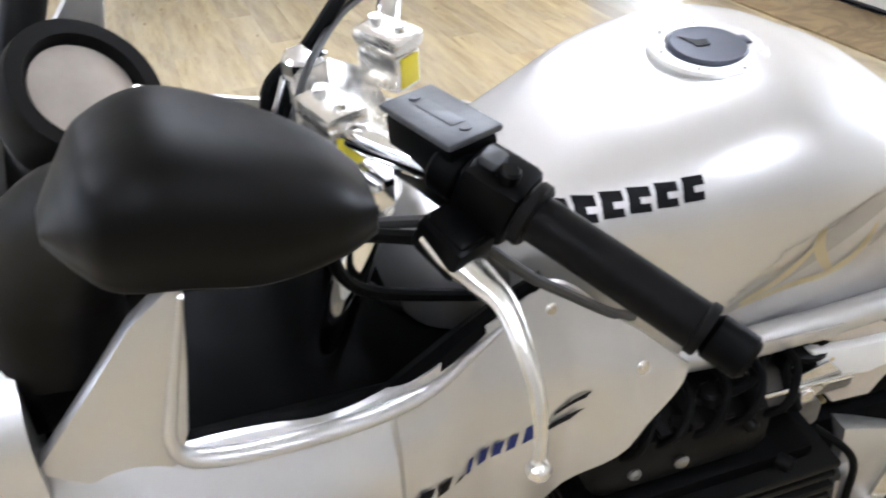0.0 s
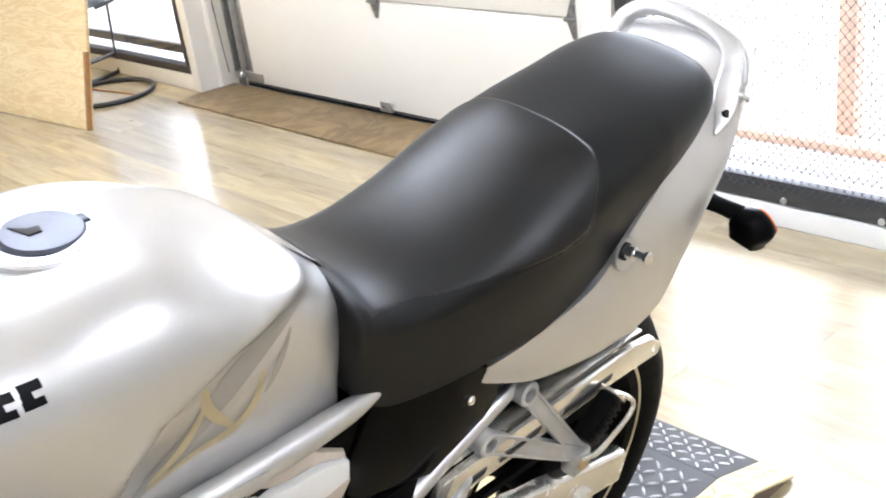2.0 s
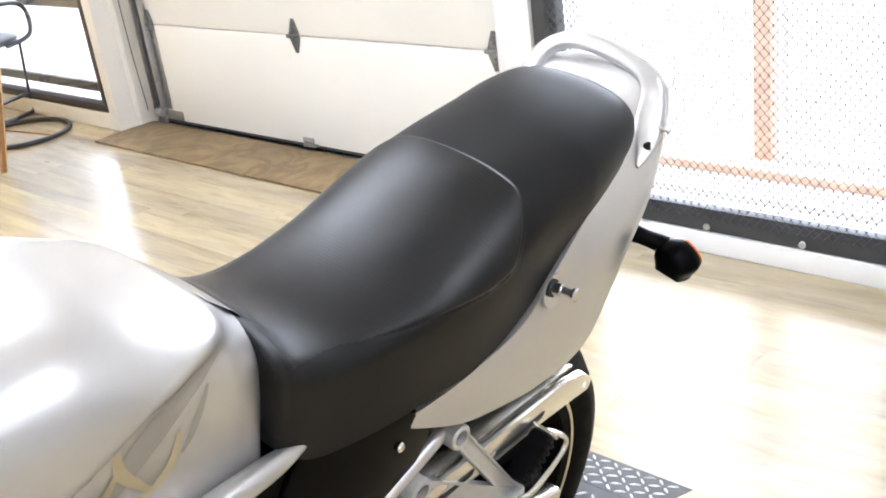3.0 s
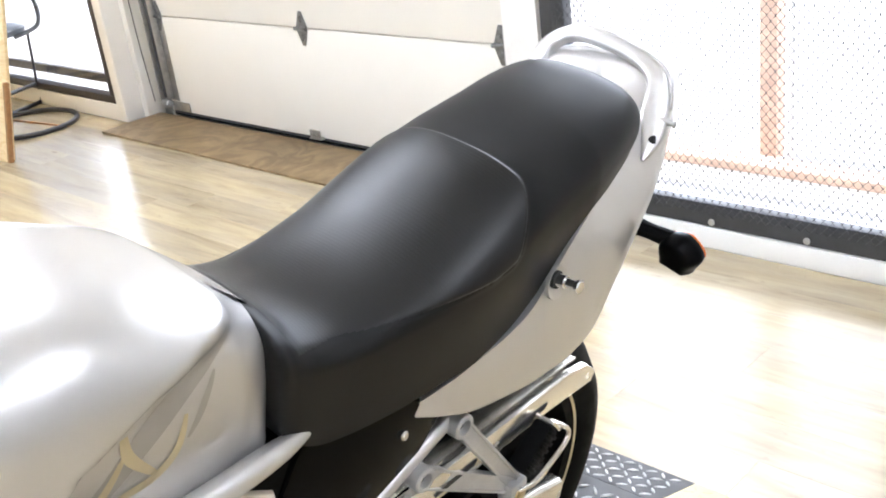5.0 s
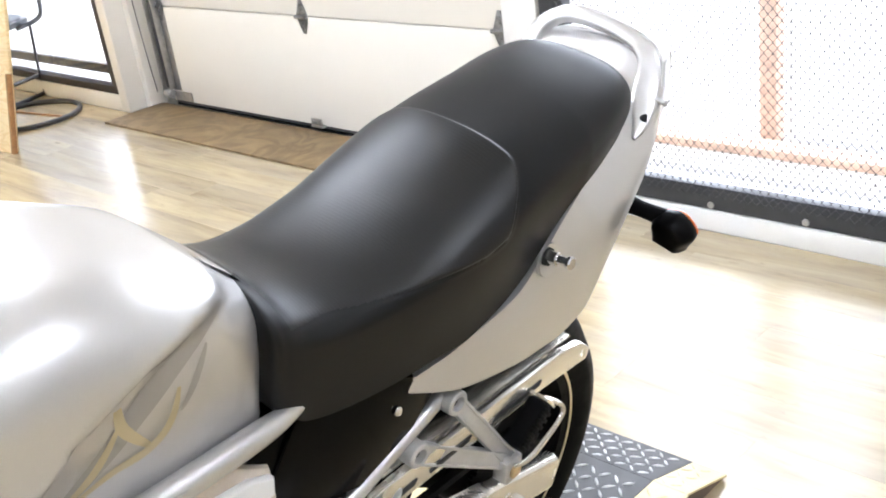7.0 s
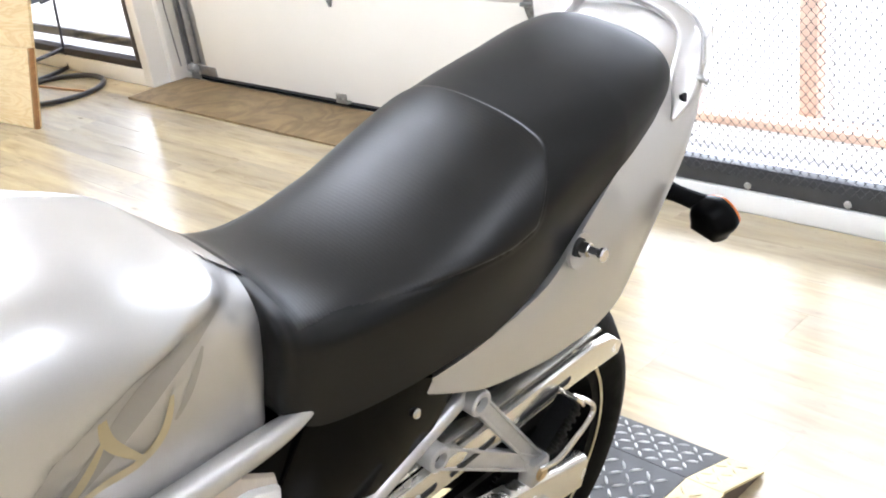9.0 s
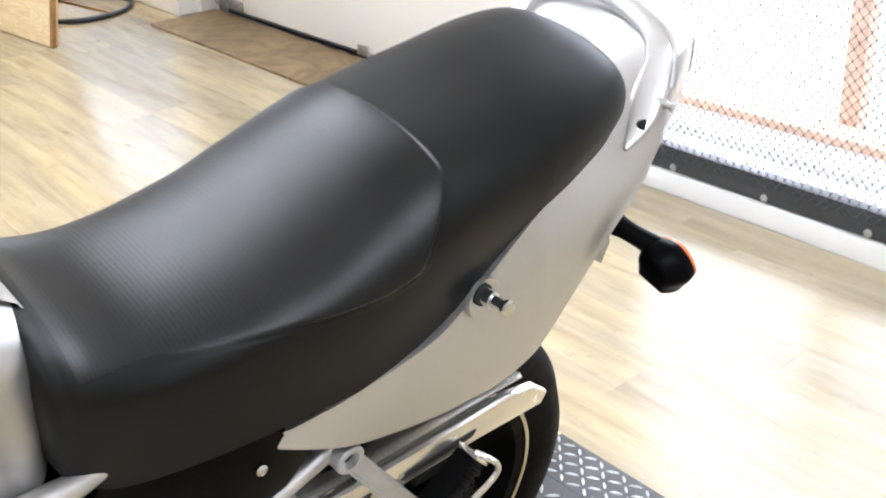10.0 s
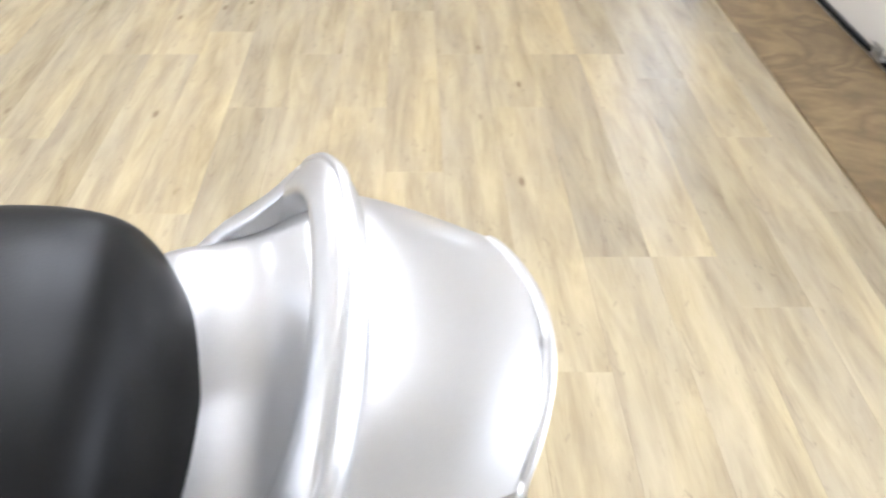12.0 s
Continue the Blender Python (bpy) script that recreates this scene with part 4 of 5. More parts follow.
# grab rail: a cast band whose inner edge and rear lip run from foot to foot
BAND = [((0.1035, 0.9045, 0.848), (0.1075, 0.906, 0.8465), 0.0035), ((0.098, 0.911, 0.855), (0.110, 0.918, 0.852), 0.006), ((0.083, 0.926, 0.869), (0.110, 0.948, 0.871), 0.0075), ((0.069, 0.943, 0.886), (0.104, 0.967, 0.887), 0.008), ((0.063, 0.959, 0.902), (0.096, 0.985, 0.902), 0.009),
        ((0.056, 0.975, 0.919), (0.089, 0.993, 0.921), 0.010), ((0.045, 0.985, 0.937), (0.079, 0.999, 0.939), 0.010), ((0.020, 0.994, 0.948), (0.052, 1.009, 0.958), 0.010), ((-0.030, 0.999, 0.957), (-0.028, 1.018, 0.973), 0.010),
        ((-0.085, 0.996, 0.960), (-0.090, 1.013, 0.975), 0.010), ((-0.108, 0.989, 0.953), (-0.122, 1.004, 0.964), 0.010), ((-0.122, 0.981, 0.940), (-0.145, 0.994, 0.946), 0.010), ((-0.128, 0.972, 0.924), (-0.157, 0.985, 0.926), 0.010),
        ((-0.131, 0.960, 0.912), (-0.164, 0.975, 0.909), 0.010), ((-0.131, 0.945, 0.903), (-0.167, 0.960, 0.897), 0.009), ((-0.132, 0.928, 0.890), (-0.163, 0.943, 0.882), 0.008)]


def band_body(stations):
    bm = bmesh.new()
    rings = []
    flat = spline([(*a, *b, t) for a, b, t in stations], 130)
    for _ in range(3):
        flat = flat[:3] + [[sum(flat[i + o][c] for o in range(-3, 4)) / 7 for c in range(7)] for i in range(3, len(flat) - 3)] + flat[-3:]
    mids = [(Vector(r[:3]) + Vector(r[3:6])) / 2 for r in flat]
    for i, r in enumerate(flat):
        a, b, t = Vector(r[:3]), Vector(r[3:6]), r[6]
        d = (mids[min(i + 1, 129)] - mids[max(i - 1, 0)]).normalized()
        u = (b - a) - d * (b - a).dot(d)
        w = u.length / 2
        u.normalize()
        n = u.cross(d).normalized()
        if n.z < 0 or (abs(n.z) < 0.3 and n.y > 0):
            n = -n
        ring = []
        for k in range(20):
            g = 2 * math.pi * k / 20
            c, s_ = math.cos(g), math.sin(g)
            e = 0.58
            ring.append(mids[i] - n * t * 0.75 + u * (w * math.copysign(abs(c) ** e, c)) + n * (t * math.copysign(abs(s_) ** e, s_)))
        rings.append(ring)
    skin(bm, rings)
    return bm


rail = part("grab_rail", band_body(BAND), SILVER, bike, "silver cast grab rail")
part("foot_web", slab([(-0.128, 0.926, 0.886), (-0.129, 0.945, 0.905), (-0.127, 0.962, 0.918), (-0.125, 0.976, 0.933), (-0.122, 0.988, 0.948), (-0.124, 0.996, 0.945), (-0.129, 1.004, 0.900), (-0.129, 0.965, 0.880)], (-0.014, 0, 0), 0.002), SILVER, rail, "recessed web under the rail")
part("rear_lip", tube([Vector(b) + Vector((0, 0.001, -0.003)) for a, b, t in BAND[4:-3]], 0.0032, 8, 70), SILVER, rail, "thin rounded rear lip")
at = Vector((0.1005, 0.936, 0.8665))
part("bolt_hole", rod(at - Vector((0.006, 0, 0.004)), at + Vector((0.0034, -0.0010, 0.0030)), 0.0065, 16), DARK_HOLE, rail, "dark bolt hole")
for s in (-1, 1):
    base = Vector((0.098, 0.968, 0.886)) if s > 0 else Vector((-0.172, 0.972, 0.890))
    out = Vector((0.80 * s, 0.35, -0.15)).normalized()
    bm = rod(base - out * 0.008, base + out * 0.008, 0.0055, 12)
    rod_into(bm, base + out * 0.007, base + out * 0.014, 0.0040, 12, 0.001)
    rod_into(bm, base + out * 0.013, base + out * 0.018, 0.0060, 12, 0.0015)
    part("strap_pin", bm, GALV, rail, "plated steel strap pin")

# rear signals
for s in (-1, 1):
    sig = part("turn_signal", body([(-0.034, 0.012, 0.016, 0.0, -0.012, 0.012), (-0.028, 0.026, 0.034, 0.0, -0.028, 0.026), (0.0, 0.034, 0.046, 0.0, -0.036, 0.036), (0.018, 0.032, 0.044, 0.0, -0.034, 0.034)], 16, 8, power=1.6), BLACK, bike, "black rear turn signal")
    sig.matrix_basis = pose(0.167 * s, 0.955, 0.698, 8, 10 * s, 0) @ Matrix.Scale(0.78, 4)
    lens = part("lens", body([(0.0185, 0.031, 0.043, 0.0, -0.033, 0.033), (0.026, 0.029, 0.041, 0.0, -0.031, 0.031), (0.032, 0.018, 0.026, 0.0, -0.02, 0.02)], 8, 8, power=1.6), AMBER, sig, "amber lens")
    part("stalk", tube([(0.085 * s, 0.945, 0.715), (0.11 * s, 0.950, 0.712), (0.145 * s, 0.960, 0.706)], [0.016, 0.013, 0.015], 10, 8), RUBBER, bike, "black rubber signal stalk")
part("plate_bracket", slab([(0.06, 0.93, 0.72), (0.06, 0.985, 0.655), (0.06, 0.975, 0.62), (0.06, 0.91, 0.67)], (-0.12, 0, 0), 0.002), GALV, bike)
part("rear_fender", slab([(0.075, 0.40, 0.66), (0.075, 0.70, 0.69), (0.075, 0.95, 0.76), (0.07, 0.985, 0.72), (0.07, 0.90, 0.64), (0.07, 0.72, 0.655), (0.07, 0.42, 0.60)], (-0.15, 0, 0), 0.004), BLACK, bike)

# frame and side parts
for s in (-1, 1):
    fr = part("frame_rail", tube([(0.122 * s, -0.30, 0.80), (0.122 * s, -0.16, 0.776), (0.123 * s, -0.05, 0.762), (0.121 * s, 0.08, 0.758), (0.116 * s, 0.19, 0.756), (0.108 * s, 0.252, 0.752)], [0.017, 0.0165, 0.0165, 0.0165, 0.0145, 0.006], 12, 40), SILVER, bike, "silver frame tube")
    part("raised_label", slab([(0.1365 * s, -0.040, 0.757), (0.1365 * s, 0.070, 0.752), (0.1365 * s, 0.072, 0.767), (0.1365 * s, -0.038, 0.774)], (0.003 * s, 0, 0), 0.001), SILVER, fr)
    for k in range(7):
        y0 = -0.030 + 0.0135 * k
        part("label_bar", slab([(0.1392 * s, y0, 0.7595 - 0.04 * y0), (0.1392 * s, y0 + 0.009, 0.7592 - 0.04 * y0), (0.1392 * s, y0 + 0.009, 0.7665 - 0.04 * y0), (0.1392 * s, y0, 0.7668 - 0.04 * y0)], (0.0008 * s, 0, 0)), SILVER, fr)
    part("seat_rail", tube([(0.100 * s, 0.53, 0.622), (0.100 * s, 0.44, 0.587), (0.101 * s, 0.345, 0.553), (0.106 * s, 0.22, 0.51), (0.114 * s, 0.14, 0.49)], [0.0115, 0.0115, 0.0125, 0.016, 0.022], 12, 30), SILVER, bike, "silver rear frame tube")
    part("frame_plate", slab([(0.128 * s, 0.132, 0.572), (0.128 * s, 0.150, 0.566), (0.128 * s, 0.205, 0.545), (0.128 * s, 0.25, 0.515), (0.128 * s, 0.235, 0.44), (0.128 * s, 0.245, 0.35), (0.128 * s, 0.155, 0.33), (0.128 * s, 0.146, 0.45)], (-0.03 * s, 0, 0), 0.006), SILVER, bike, "silver frame plate")
    part("side_panel", slab([(0.112 * s, 0.235, 0.735), (0.113 * s, 0.40, 0.70), (0.110 * s, 0.49, 0.655), (0.112 * s, 0.43, 0.60), (0.113 * s, 0.33, 0.565), (0.105 * s, 0.20, 0.60), (0.105 * s, 0.20, 0.66)], (-0.02 * s, 0, 0), 0.006), GLOSS_BLACK, bike, "glossy black side panel")
    part("panel_bolt", bolt_head(bmesh.new(), (0.110 * s, 0.399, 0.647), (s, 0, 0.1), 0.0065), BRUSHED, bike)
    cover = part("intake_cover", slab([(0.112 * s, 0.040, 0.715), (0.112 * s, 0.060, 0.727), (0.112 * s, 0.137, 0.735), (0.110 * s, 0.165, 0.712), (0.108 * s, 0.198, 0.690), (0.108 * s, 0.205, 0.640), (0.110 * s, 0.172, 0.596), (0.112 * s, 0.118, 0.604), (0.112 * s, 0.080, 0.655)], (-0.030 * s, 0, 0), 0.006), CREAM, bike, "cream painted intake cover")
    part("intake_boss", slab([(0.111 * s, 0.050, 0.722), (0.111 * s, 0.115, 0.708), (0.110 * s, 0.160, 0.703), (0.109 * s, 0.192, 0.688), (0.110 * s, 0.190, 0.664), (0.112 * s, 0.140, 0.658), (0.112 * s, 0.082, 0.672)], (0.014 * s, 0, 0), 0.005), WHITE, cover, "white glossy boss")

# engine
eng = part("engine", block((-0.21, -0.20, 0.30), (0.21, 0.14, 0.47), 0.03), ENGINE, bike, "black air and oil cooled engine")
part("crankcase_cover", lathe([(0, 0.085), (0.03, 0.08), (0.042, 0.06), (0.045, 0.0005)], (0.205, -0.04, 0.40), (1, 0, 0), 28), ENGINE, eng)
for k in range(9):
    z = 0.482 + k * 0.018
    part("cooling_fin", block((-0.205 + 0.002 * (k % 2), -0.235, z), (0.205 - 0.002 * (k % 2), 0.055, z + 0.009), 0.002), ENGINE_GREY, eng)
part("cylinder", block((-0.185, -0.215, 0.465), (0.185, 0.035, 0.65), 0.01), ENGINE, eng)
part("head_cover", block((-0.18, -0.225, 0.655), (0.18, -0.02, 0.725), 0.02), ENGINE_GREY, eng, "black valve cover")
for k in range(4):
    x = 0.098 - 0.062 * k
    cb = part("carburettor", rod((x, 0.010, 0.655), (x, 0.125, 0.655), 0.027, 18, 0.004), DULL_ALLOY, eng, "dull alloy carburettor")
    part("slide_cap", lathe([(0, 0.026), (0.03, 0.026), (0.034, 0.030), (0.040, 0.030), (0.046, 0.022), (0.046, 0.0005)], (x, 0.062, 0.672), (0, 0, 1), 18), ENGINE_GREY, cb)
    part("float_bowl", block((x - 0.024, 0.035, 0.590), (x + 0.024, 0.095, 0.634), 0.007), DULL_ALLOY, cb)
    part("inlet_rubber", rod((x, -0.045, 0.655), (x, 0.012, 0.655), 0.031, 18, 0.004), RUBBER, cb)
    part("clamp_band", lathe_ring([(-0.004, 0.0315), (-0.004, 0.033), (0.004, 0.033), (0.004, 0.0315)], (x, -0.005, 0.655), (0, 1, 0), 24), BRUSHED, cb)
    for dy, dz in ((0.040, 0.632), (0.090, 0.632), (0.042, 0.700), (0.084, 0.700)):
        part("screw", rod((x + 0.018, dy, dz), (x + 0.028, dy, dz), 0.0035, 8, 0.001), BRASS_BOLT, cb)
part("linkage_plate", slab([(0.128, 0.030, 0.690), (0.128, 0.075, 0.705), (0.128, 0.098, 0.680), (0.128, 0.062, 0.650), (0.128, 0.040, 0.655)], (0.003, 0, 0), 0.001), BRUSHED, eng, "small bright throttle linkage plate")
part("linkage_spring", rod((0.131, 0.048, 0.672), (0.142, 0.048, 0.672), 0.009, 14, 0.001), BRUSHED, eng)
part("choke_rod", rod((0.134, -0.02, 0.684), (0.134, 0.11, 0.676), 0.003, 8), CHROME, eng)
for (a, b, r, mt) in (((0.165, -0.06, 0.715), (0.185, -0.05, 0.705), 0.008, ENGINE_GREY), ((0.178, -0.01, 0.640), (0.194, 0.002, 0.637), 0.009, ENGINE_GREY), ((0.180, -0.13, 0.690), (0.188, -0.13, 0.690), 0.008, DULL_ALLOY),
                      ((0.160, 0.055, 0.565), (0.176, 0.055, 0.565), 0.016, DULL_ALLOY), ((0.176, -0.18, 0.690), (0.186, -0.18, 0.690), 0.007, DULL_ALLOY), ((0.150, -0.085, 0.724), (0.150, -0.085, 0.742), 0.013, ENGINE_GREY), ((0.150, -0.155, 0.724), (0.150, -0.155, 0.742), 0.013, ENGINE_GREY)):
    part("fitting", rod(a, b, r, 12, 0.003), mt, eng)
for k in range(6):
    part("cover_rib", block((-0.178, -0.222 + 0.034 * k, 0.724), (0.178, -0.208 + 0.034 * k, 0.731), 0.002), ENGINE_GREY, eng)
part("spark_lead", tube([(0.15, -0.10, 0.73), (0.158, -0.05, 0.742), (0.12, 0.0, 0.744), (0.08, 0.03, 0.735)], 0.0045, 8), RUBBER, eng)
part("fuel_hose", tube([(0.085, 0.05, 0.745), (0.105, 0.06, 0.725), (0.12, 0.03, 0.70), (0.14, 0.04, 0.655)], 0.006, 8), RUBBER, eng)
part("drain_hose", tube([(0.13, 0.08, 0.60), (0.15, 0.13, 0.55), (0.135, 0.16, 0.45), (0.14, 0.15, 0.33)], 0.005, 8), RUBBER, eng)
rng = random.Random(5)
for k in range(22):
    x, y = rng.uniform(0.10, 0.172), rng.uniform(-0.215, -0.025)
    z, r = rng.uniform(0.728, 0.742), rng.uniform(0.004, 0.010)
    part("fitting", rod((x, y, 0.715), (x + rng.uniform(-0.006, 0.006), y + rng.uniform(-0.006, 0.006), z), r, 10, 0.0015), rng.choice((ENGINE_GREY, ENGINE, DULL_ALLOY, ENGINE_GREY)), eng)
for k in range(5):
    y = -0.20 + 0.04 * k
    part("vent_hose", tube([(0.165, y, 0.70), (0.185, y + 0.02, 0.73 + 0.004 * (k % 2)), (0.16, y + 0.045, 0.752), (0.12, y + 0.05, 0.745)], 0.0045, 8), RUBBER, eng)
# black block added to close the bright gap seen through the bike
part("dark_backing", block((-0.115, 0.10, 0.30), (0.112, 0.33, 0.575), 0.03), ENGINE, eng)
part("airbox", block((-0.10, 0.12, 0.56), (0.10, 0.40, 0.745), 0.03), BLACK, bike, "black air box")
for k in range(4):
    part("exhaust_pipe", tube([(0.15 - 0.1 * k, -0.22, 0.56), (0.15 - 0.1 * k, -0.30, 0.50), (0.14 - 0.09 * k, -0.29, 0.36), (0.10 - 0.06 * k, -0.18, 0.25), (0.06 - 0.03 * k, 0.1, 0.22)], 0.02, 10), BRUSHED, bike)

# footrest hangers and passenger pegs
def arm_bar(a, b, w0, w1, x0, x1):
    """A flat cast arm from a to b (y, z), tapering, with a raised rim on its outer face."""
    a, b = Vector(a), Vector(b)
    d = (b - a).normalized()
    n = Vector((-d.y, d.x))
    pts = [a + n * w0, b + n * w1, b - n * w1, a - n * w0]
    xs = [x0, x1, x1, x0]
    t = 0.012 if x0 > 0 else -0.012
    bm = slab([(x, p.x, p.y) for x, p in zip(xs, pts)], (t, 0, 0), 0.002)
    for k in (1, -1):
        rim = [a + n * w0 * k, b + n * w1 * k, b + n * (w1 - 0.004) * k, a + n * (w0 - 0.004) * k]
        slab_into(bm, [(x + t * 0.95, p.x, p.y) for x, p in zip(xs, rim)], (t * 0.35, 0, 0), 0.001)
    return bm


for s in (-1, 1):
    hanger = part("footrest_hanger", arm_bar((0.510, 0.592), (0.618, 0.430), 0.0125, 0.013, 0.108 * s, 0.124 * s), ALLOY, bike, "grey alloy passenger footrest hanger")
    part("lower_arm", arm_bar((0.441, 0.550), (0.612, 0.432), 0.0155, 0.013, 0.106 * s, 0.124 * s), ALLOY, hanger)
    for q in ((0.100, 0.503, 0.602), (0.098, 0.431, 0.556)):
        x = q[0] * s
        part("boss", lathe([(0.0, 0.0185), (0.023, 0.0185), (0.025, 0.0165), (0.025, 0.0115), (0.012, 0.010), (0.012, 0.0005)], (x, q[1], q[2]), (s, 0, 0), 20), ALLOY, hanger)
        part("bolt_well", rod((x + 0.012 * s, q[1], q[2]), (x + 0.015 * s, q[1], q[2]), 0.0105, 14), DARK_HOLE, hanger)
    part("pivot_block", block((0.122 * s if s > 0 else 0.122 * s - 0.026, 0.592, 0.402), (0.122 * s + 0.026 if s > 0 else 0.122 * s, 0.630, 0.444), 0.004), ALLOY, hanger)
    part("pivot_bolt", bolt_head(bmesh.new(), (0.148 * s, 0.611, 0.423), (s, 0, 0.05), 0.013), BRASS_BOLT, hanger, "gold coloured pivot bolt")
    peg = part("passenger_peg", block((-0.016, 0.0, -0.016), (0.016, 0.080, 0.016), 0.006), RUBBER, hanger, "folded black rubber passenger peg")
    peg.matrix_basis = pose(0.142 * s, 0.612, 0.463, 39, 0, 0)
    part("peg_cap", block((-0.017, 0.0802, -0.017), (0.017, 0.086, 0.017), 0.002), BRUSHED, peg, "bright alloy peg end")
    for k in range(6):
        part("peg_rib", block((0.0155, 0.008 + 0.0115 * k, -0.014), (0.0185, 0.014 + 0.0115 * k, 0.014), 0.001), RUBBER, peg)
    part("peg_bar", tube([(0.150 * s, 0.605, 0.436), (0.160 * s, 0.630, 0.441), (0.163 * s, 0.664, 0.459), (0.163 * s, 0.698, 0.479), (0.161 * s, 0.703, 0.495), (0.157 * s, 0.690, 0.510), (0.142 * s, 0.680, 0.516)], 0.0040, 8, 40), BRUSHED, hanger)
    part("heel_guard", slab([(0.134 * s, 0.378, 0.548), (0.134 * s, 0.318, 0.520), (0.136 * s, 0.228, 0.480), (0.138 * s, 0.285, 0.448), (0.136 * s, 0.345, 0.470)], (0.008 * s, 0, 0), 0.003), ALLOY, bike, "pale alloy heel guard")

# swingarm, chain guard, rear wheel
for s in (-1, 1):
    part("swingarm", body([(0.22, 0.03, 0.017, 0, -0.03, 0.017), (0.35, 0.036, 0.018, 0, -0.036, 0.018), (0.55, 0.034, 0.018, 0, -0.034, 0.018), (0.78, 0.026, 0.016, 0, -0.026, 0.016)], 20, 8, power=4), BRUSHED, bike, "polished alloy swingarm").matrix_basis = pose(0.116 * s, 0.0, 0.512, -15, 0, 0)
guard = part("chain_guard", slab([(0.104, 0.334, 0.518), (0.104, 0.346, 0.540), (0.106, 0.49, 0.548), (0.108, 0.750, 0.552), (0.108, 0.798, 0.543), (0.108, 0.826, 0.518), (0.108, 0.818, 0.500), (0.108, 0.70, 0.506), (0.106, 0.36, 0.498), (0.104, 0.34, 0.506)], (0.016, 0, 0), 0.005), GUARD, bike, "polished alloy chain guard with slots")
for y0, z0, y1, z1, x in ((0.58, 0.519, 0.69, 0.522, 0.1228), (0.45, 0.514, 0.53, 0.518, 0.1218), (0.37, 0.510, 0.42, 0.513, 0.1205)):
    part("slot", slab([(x, y0, z0), (x, y1, z1), (x, y1 + 0.006, z1 + 0.008), (x, y0 + 0.01, z0 + 0.008)], (0.0025, 0, 0)), DARK_HOLE, guard)
part("guard_top", slab([(0.05, 0.36, 0.546), (0.104, 0.36, 0.541), (0.106, 0.79, 0.547), (0.06, 0.79, 0.549)], (0, 0, 0.006), 0.002), GUARD, bike)
wheel = part("rear_wheel", lathe_ring([(-0.062, 0.218), (-0.080, 0.235), (-0.088, 0.262), (-0.078, 0.288), (-0.05, 0.311), (0, 0.322), (0.05, 0.311), (0.078, 0.288), (0.088, 0.262), (0.080, 0.235), (0.062, 0.218)], AXLE, (1, 0, 0), 80), RUBBER, bike, "worn black rear tyre on black rim")
part("rim", lathe_ring([(-0.072, 0.205), (-0.074, 0.232), (-0.066, 0.232), (-0.05, 0.208), (0.05, 0.208), (0.066, 0.232), (0.074, 0.232), (0.072, 0.205), (0.04, 0.19), (-0.04, 0.19)], AXLE, (1, 0, 0), 64), ENGINE, wheel, "black cast rim")
part("rim_stripe", lathe_ring([(0.0745, 0.222), (0.0757, 0.222), (0.0757, 0.228), (0.0745, 0.228)], AXLE, (1, 0, 0), 64), DECAL_GOLD, wheel, "thin gold rim stripe")
for k in range(3):
    a = 2 * math.pi * k / 3 + 0.5
    c, s_ = math.cos(a), math.sin(a)
    part("spoke", tube([(0, AXLE[1] + 0.04 * c, AXLE[2] + 0.04 * s_), (0, AXLE[1] + 0.2 * c, AXLE[2] + 0.2 * s_)], [0.04, 0.028], 10, 2, 0.7, (1, 0, 0)), ENGINE, wheel)
part("hub", rod((-0.09, *AXLE[1:]), (0.09, *AXLE[1:]), 0.055, 24, 0.006), ENGINE, wheel)
part("sprocket", lathe_ring([(0.094, 0.06), (0.094, 0.105), (0.100, 0.105), (0.100, 0.06)], AXLE, (1, 0, 0), 48), ENGINE, wheel, "dark steel sprocket")
bm = bmesh.new()
for k in range(44):
    a = 2 * math.pi * k / 44
    rod_into(bm, (0.094, AXLE[1] + 0.106 * math.cos(a), AXLE[2] + 0.106 * math.sin(a)), (0.100, AXLE[1] + 0.106 * math.cos(a), AXLE[2] + 0.106 * math.sin(a)), 0.0045, 6)
part("sprocket_teeth", bm, ENGINE, wheel)
part("brake_disc", lathe_ring([(-0.100, 0.07), (-0.100, 0.12), (-0.095, 0.12), (-0.095, 0.07)], AXLE, (1, 0, 0), 48), BRUSHED, wheel)
part("axle_nut", rod((0.10, *AXLE[1:]), (0.142, *AXLE[1:]), 0.016, 6), BRUSHED, wheel)
for (y0, z0, y1, z1) in ((0.668, 0.430, 0.22, 0.44), (0.668, 0.215, 0.22, 0.36)):
    bm = bmesh.new()
    for k in range(30):
        f = (k + 0.5) / 30
        y, z = y0 + (y1 - y0) * f, z0 + (z1 - z0) * f
        block_into(bm, (0.091, y - 0.0078, z - 0.006), (0.103, y + 0.0078, z + 0.006), 0)
    part("drive_chain", bm, ENGINE, bike, "oily drive chain")["kind"] = "stuff"
part("side_stand", tube([(0.14, 0.12, 0.27), (0.20, 0.20, 0.16), (0.262, 0.30, 0.062)], 0.012, 10), BLACK, bike)
part("stand_foot", block((0.235, 0.27, 0.054), (0.295, 0.34, 0.064), 0.003, pose(0.265, 0, 0.059, 0, -12, 0) @ pose(-0.265, 0, -0.059)), BLACK, bike)
part("rider_peg", tube([(0.14, 0.22, 0.33), (0.19, 0.225, 0.335), (0.27, 0.235, 0.35)], 0.013, 10), RUBBER, bike)
for k in range(3):
    part("linkage_joint", rod((0.135, 0.235 + 0.025 * k, 0.37 - 0.03 * k), (0.165, 0.235 + 0.025 * k, 0.37 - 0.03 * k), 0.014, 14, 0.004), CHROME, bike)

